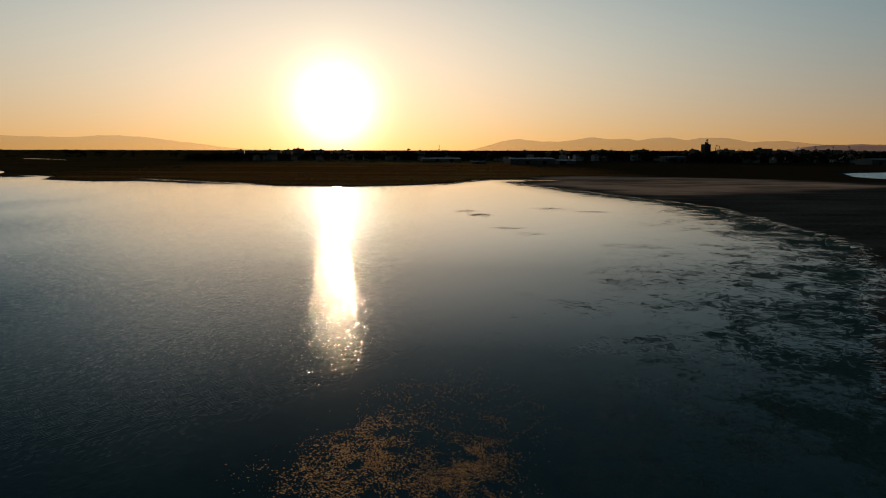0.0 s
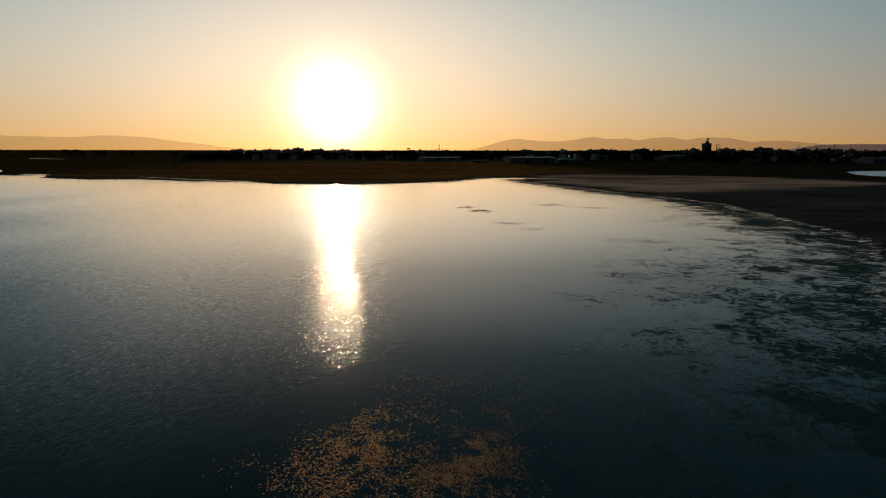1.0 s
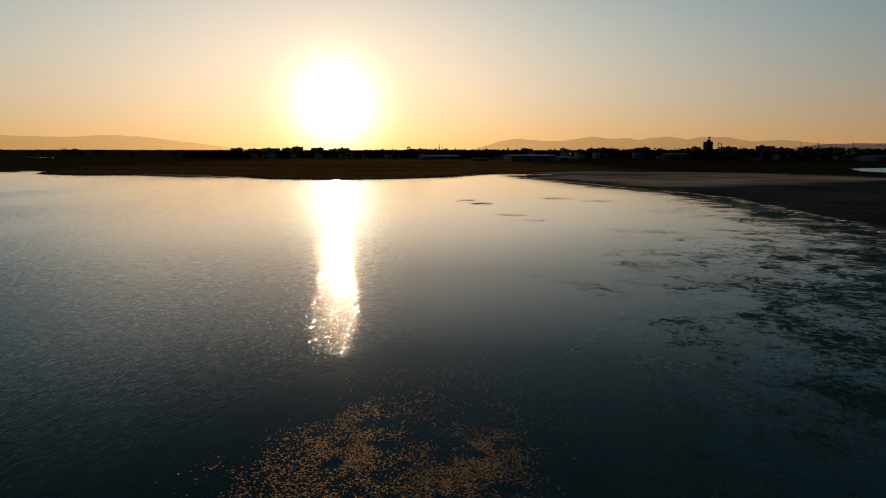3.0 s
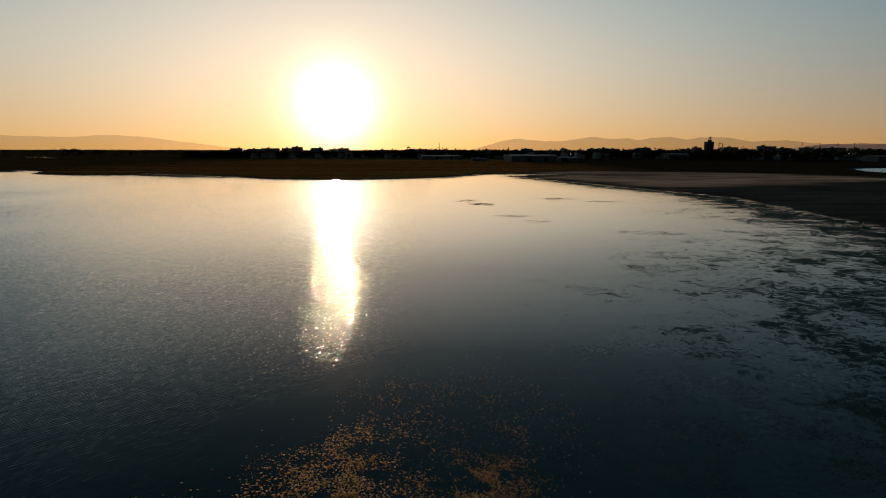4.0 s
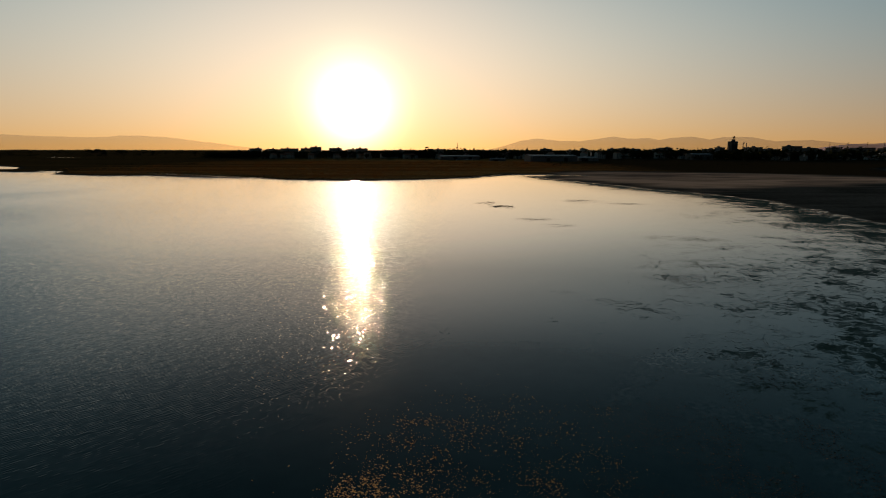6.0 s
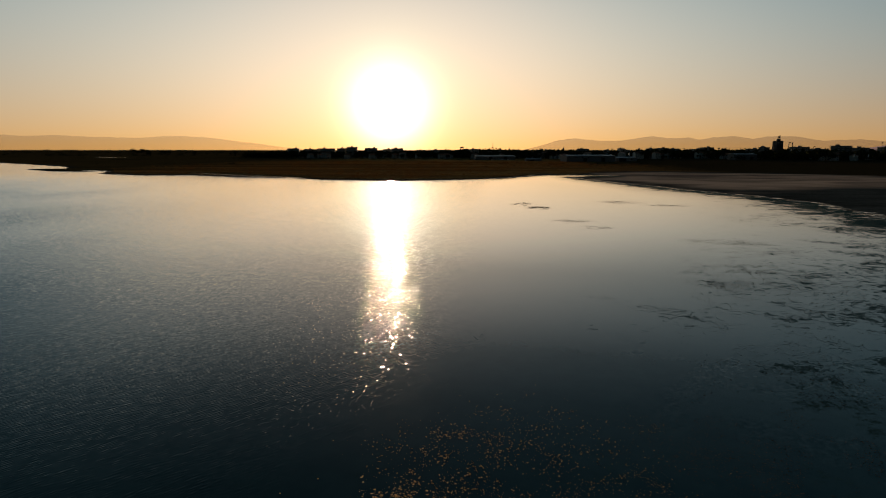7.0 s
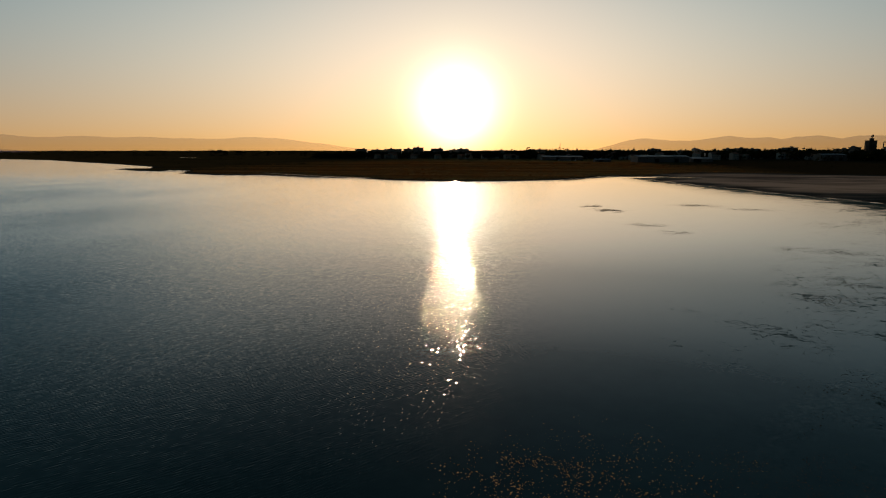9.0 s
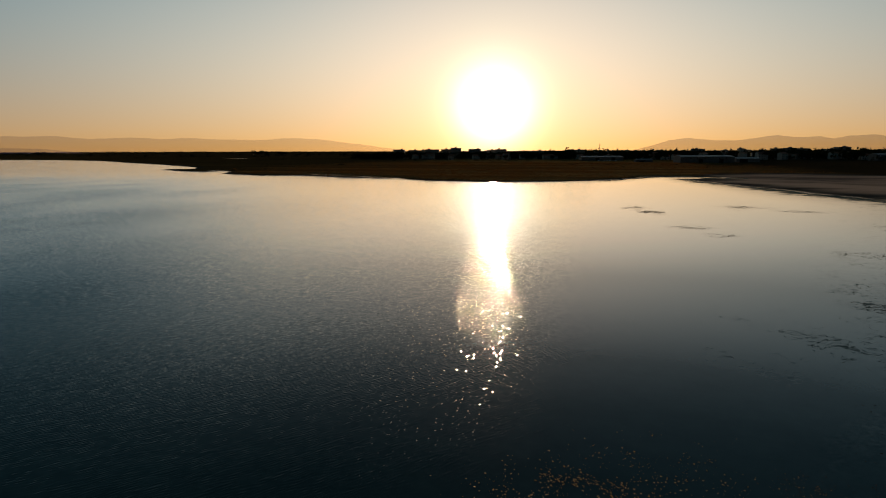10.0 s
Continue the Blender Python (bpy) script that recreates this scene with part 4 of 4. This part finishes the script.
MODELS = [tree_model(k, 7.0 + k * 0.8, 5.5 + (k % 3) * 1.3) for k in range(5)]
FIRST = []
for trunk, crown in MODELS:
    ob = thing("tree", "dark broadleaf tree with a ragged crown", "tree", pose(0, -5000, 0), "trees round the town")
    part("trunk", trunk, ob)
    part("crown", crown, ob)
    FIRST.append(ob)
random.seed(21)
spots = []
for k in range(262):
    x = -440 + 1340 * random.random()
    y = 960 + 230 * random.random() - (120 if x > 380 else 0)
    spots.append((x, y, 0.75 + 0.6 * random.random()))
spots += [(-1500, 1330, 1.3), (-1540, 1310, 1.1)]
spots += [(-1062 + 8 * k, 1690 + 7 * (k % 2), 1.65 + 0.3 * math.sin(2.2 * k)) for k in range(7)] + [(-982 + 8 * k, 1706, 1.6 - 0.2 * k) for k in range(4)]
for k in range(18):
    spots.append((-900 + 430 * random.random(), 1300 + 420 * random.random(), 0.45 + 0.6 * random.random()))
for k, (x, y, size) in enumerate(spots):
    g = max(height(x, y), 0.4)
    m = pose(x, y, g - 0.1, 0, 0, random.random() * 360) @ Matrix.Diagonal((size, size, size, 1))
    if k < 5:
        FIRST[k].matrix_basis = m
    else:
        src = FIRST[k % 5]
        ob = copy_thing(src, pose(x, y, g - 0.1, 0, 0, random.random() * 360))
        ob.scale = (size, size, size)


def clump_stuff(name, label, category, spots, mat, kind="stuff", lumps=5, seed=2, leaf=0.42):
    """Many small leafy tufts joined in one mesh."""
    r = np.random.default_rng(seed)
    n = len(spots)
    base = np.repeat(spots, lumps, 0)
    size = base[:, 3:4]
    o = base[:, :3] + r.normal(size=(n * lumps, 3)) * size * np.array([0.45, 0.45, 0.16]) + np.array([0, 0, 0.42]) * size
    d = r.normal(size=(n * lumps, 4, 3))
    d /= np.linalg.norm(d, axis=2, keepdims=True)
    v = o[:, None, :] + d * size[:, None, :] * leaf
    idx = np.arange(n * lumps)[:, None] * 4
    tri = np.concatenate([idx + np.array(q) for q in ((0, 1, 2), (0, 2, 3), (0, 3, 1), (1, 3, 2))], 1).reshape(-1, 3)
    me = bpy.data.meshes.new(name)
    me.from_pydata(v.reshape(-1, 3).tolist(), [], tri.tolist())
    me.materials.append(mat)
    tagged(new(name, me), label, category, kind=kind)


def scattered(n, x0, x1, y0, y1, s0, s1, keep, seed, tail=1.0):
    r = np.random.default_rng(seed)
    x, y = r.uniform(x0, x1, n), r.uniform(y0, y1, n)
    h, marsh, sand = land(x, y)
    ok = keep(x, y, h, marsh, sand, r.random(n))
    return np.stack([x, y, h, s0 + (s1 - s0) * r.random(n) ** tail], 1)[ok]


far_belt = scattered(11000, -3600, 2400, 1250, 3600, 2.0, 8.5, lambda x, y, h, m, s, q: (np.abs(x) < y * 1.25) & (fbm(x * 0.4, y, 120.0, 3) + 0.1 * q > 0.56) & ((y > 1380) | (np.abs(x - 200) > 680)), 31, 3.5)
clump_stuff("far_trees", "thin belt of far dark trees and hedges", "trees", far_belt, M_LEAF, lumps=14, leaf=0.24)
woods = scattered(5600, -450, 1100, 860, 1420, 3.5, 13.5, lambda x, y, h, m, s, q: (fbm(x, y, 45.0, 3) + 0.06 * smooth(250, 450, x) > 0.5) & (x < y * 0.85) & (y > np.where(x > 330, 860, 1010)), 37, 1.6)
woods[:, 3] *= 1.22 + 0.25 * smooth(-180, -80, woods[:, 0])
clump_stuff("town_woods", "dark garden trees massed between the town houses", "trees", woods, M_LEAF, lumps=36, seed=8, leaf=0.17)
bushes = scattered(9000, -1100, 760, 540, 1150, 0.5, 1.7, lambda x, y, h, m, s, q: (m > 0.9) & (np.abs(x) < y * 1.2) & (fbm(x * 0.3, y, 40.0, 3) + 0.10 * smooth(700, 1000, y) * smooth(-500, -300, x) > 0.58), 33)
clump_stuff("marsh_bushes", "low dark bushes scattered over the marsh", "bushes", bushes, M_LEAF, lumps=8, seed=4, leaf=0.3)
tufts = scattered(52000, -440, 330, 318, 760, 0.3, 0.95, lambda x, y, h, m, s, q: (m > 0.3) & (x < 110 + 90 * (q - 0.5)) & (x > -250 + 160 * (q - 0.5)) & ((x < 28) | (y > 415)) & (fbm(x * 0.2, y * 1.8, 22.0, 3) > 0.42), 35)
clump_stuff("marsh_grass", "brown tussocks of marsh grass", "grass", tufts, M_REED, lumps=3, seed=5)


# ---- floating matter on the shallows ----
def floating(name, label, category, patches, mat, seed, rise=0.35, grow=0.47, stray=0.1, tilt=(0.0, 0.0), patch_size=2.2):
    """Low domed clumps afloat on the water: patches of (x, y, reach x, reach y, count, smallest, largest)."""
    r = np.random.default_rng(seed)
    V, Fc = [], []
    for px, py, rx, ry, n, s0, s1 in patches:
        x, y = px + r.normal(size=n) * rx, py + r.normal(size=n) * ry
        keep = (fbm(x, y, patch_size, 3) + stray * r.normal(size=n) > grow) & (land(x, y)[0] < (0.02 if mat is M_ALGAE else 0.06))
        for cx, cy in zip(x[keep], y[keep]):
            q = s0 + (s1 - s0) * r.random() ** 3
            a0, k = r.random() * 6.28, len(V)
            lean = 0.7 + 0.6 * r.random()
            # tilt tips the tops sunward, to brighten the algae as the camera sees it
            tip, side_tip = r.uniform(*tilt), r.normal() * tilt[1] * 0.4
            for ring, z in ((1.0, -0.004), (0.72, rise * 0.7)):
                for j in range(6):
                    a = a0 + j * math.pi / 3
                    w_ = q * ring * (0.7 + 0.6 * r.random())
                    dx, dy = math.cos(a) * w_ * lean, math.sin(a) * w_ / lean
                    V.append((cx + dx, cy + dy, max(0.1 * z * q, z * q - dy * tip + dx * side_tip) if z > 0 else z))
            V.append((cx + r.normal() * q * 0.1, cy + r.normal() * q * 0.1, rise * q))
            for j in range(6):
                i = (j + 1) % 6
                Fc += [(k + j, k + i, k + 6 + i, k + 6 + j), (k + 6 + j, k + 6 + i, k + 12)]
    me = bpy.data.meshes.new(name)
    me.from_pydata(V, [], Fc)
    me.materials.append(mat)
    tagged(new(name, me), label, category, kind="stuff")


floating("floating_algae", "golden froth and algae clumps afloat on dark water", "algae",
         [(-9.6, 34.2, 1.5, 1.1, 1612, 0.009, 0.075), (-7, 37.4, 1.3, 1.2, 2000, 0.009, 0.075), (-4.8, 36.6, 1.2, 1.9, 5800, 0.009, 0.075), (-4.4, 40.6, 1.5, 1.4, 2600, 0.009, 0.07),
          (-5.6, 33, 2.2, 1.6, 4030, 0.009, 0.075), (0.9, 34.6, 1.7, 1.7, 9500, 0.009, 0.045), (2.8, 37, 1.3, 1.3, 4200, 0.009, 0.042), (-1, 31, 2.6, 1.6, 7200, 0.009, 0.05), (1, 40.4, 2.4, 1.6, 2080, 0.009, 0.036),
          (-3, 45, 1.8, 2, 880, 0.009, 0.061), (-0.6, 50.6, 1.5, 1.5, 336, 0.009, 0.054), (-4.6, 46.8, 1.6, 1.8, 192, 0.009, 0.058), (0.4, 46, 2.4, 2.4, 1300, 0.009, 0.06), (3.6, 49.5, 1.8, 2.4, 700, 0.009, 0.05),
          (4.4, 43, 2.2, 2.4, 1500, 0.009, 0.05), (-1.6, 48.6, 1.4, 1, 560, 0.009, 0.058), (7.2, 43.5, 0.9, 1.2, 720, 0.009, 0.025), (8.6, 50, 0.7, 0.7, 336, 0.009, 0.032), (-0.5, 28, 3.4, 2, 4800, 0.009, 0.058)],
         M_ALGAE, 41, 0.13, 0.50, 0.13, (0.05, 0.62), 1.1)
floating("dead_weed", "dark rotting weed in ragged patches on the shallows", "weed",
         [(24, 62, 5.0, 9.0, 9000, 0.015, 0.07), (32, 82, 6.0, 12.0, 9000, 0.02, 0.09), (40, 105, 7.0, 12.0, 6000, 0.03, 0.12), (24, 46, 4.5, 6.0, 9000, 0.015, 0.06),
          (18, 35, 4.0, 4.0, 5000, 0.015, 0.05)], M_WEED, 43, 0.12, 0.57, 0.02)
floating("weed_drift", "thin drifts of dark weed on the open shallows", "weed",
         [(7.8, 193, 1.5, 2.6, 1300, 0.05, 0.2), (11.4, 182.5, 1.6, 2.2, 1500, 0.05, 0.2), (36, 203, 2.6, 2.16, 672, 0.06, 0.2), (17, 152, 2, 1.68, 608, 0.05, 0.16), (21, 141, 1.4, 1.44, 480, 0.05, 0.14), (37, 201, 4, 3.36, 416, 0.05, 0.18), (49, 192, 3, 1.92, 512, 0.06, 0.18),
          (43, 122, 2.4, 2.16, 672, 0.04, 0.14), (36, 124, 1.8, 1.92, 480, 0.04, 0.13), (33, 98, 2, 1.92, 672, 0.03, 0.11), (27, 88, 1.6, 1.68, 576, 0.03, 0.1), (58, 160, 4, 3.6, 672, 0.05, 0.18)], M_WEED, 47, 0.12, 0.42, 0.05)
floating("bubbly_scum", "dull brown bubbles and scum over the weed beds", "scum",
         [(13, 41, 4.5, 4.0, 5200, 0.012, 0.05), (20, 37, 4.5, 4.0, 5200, 0.012, 0.05), (9, 35, 3.0, 3.0, 4200, 0.010, 0.045), (18, 47, 4.0, 3.0, 3200, 0.012, 0.05),
          (10.5, 48, 2.2, 2.4, 1400, 0.010, 0.045), (27, 44, 3.0, 4.0, 2600, 0.012, 0.055)], M_SCUM, 53, 0.22, 0.48, 0.05)
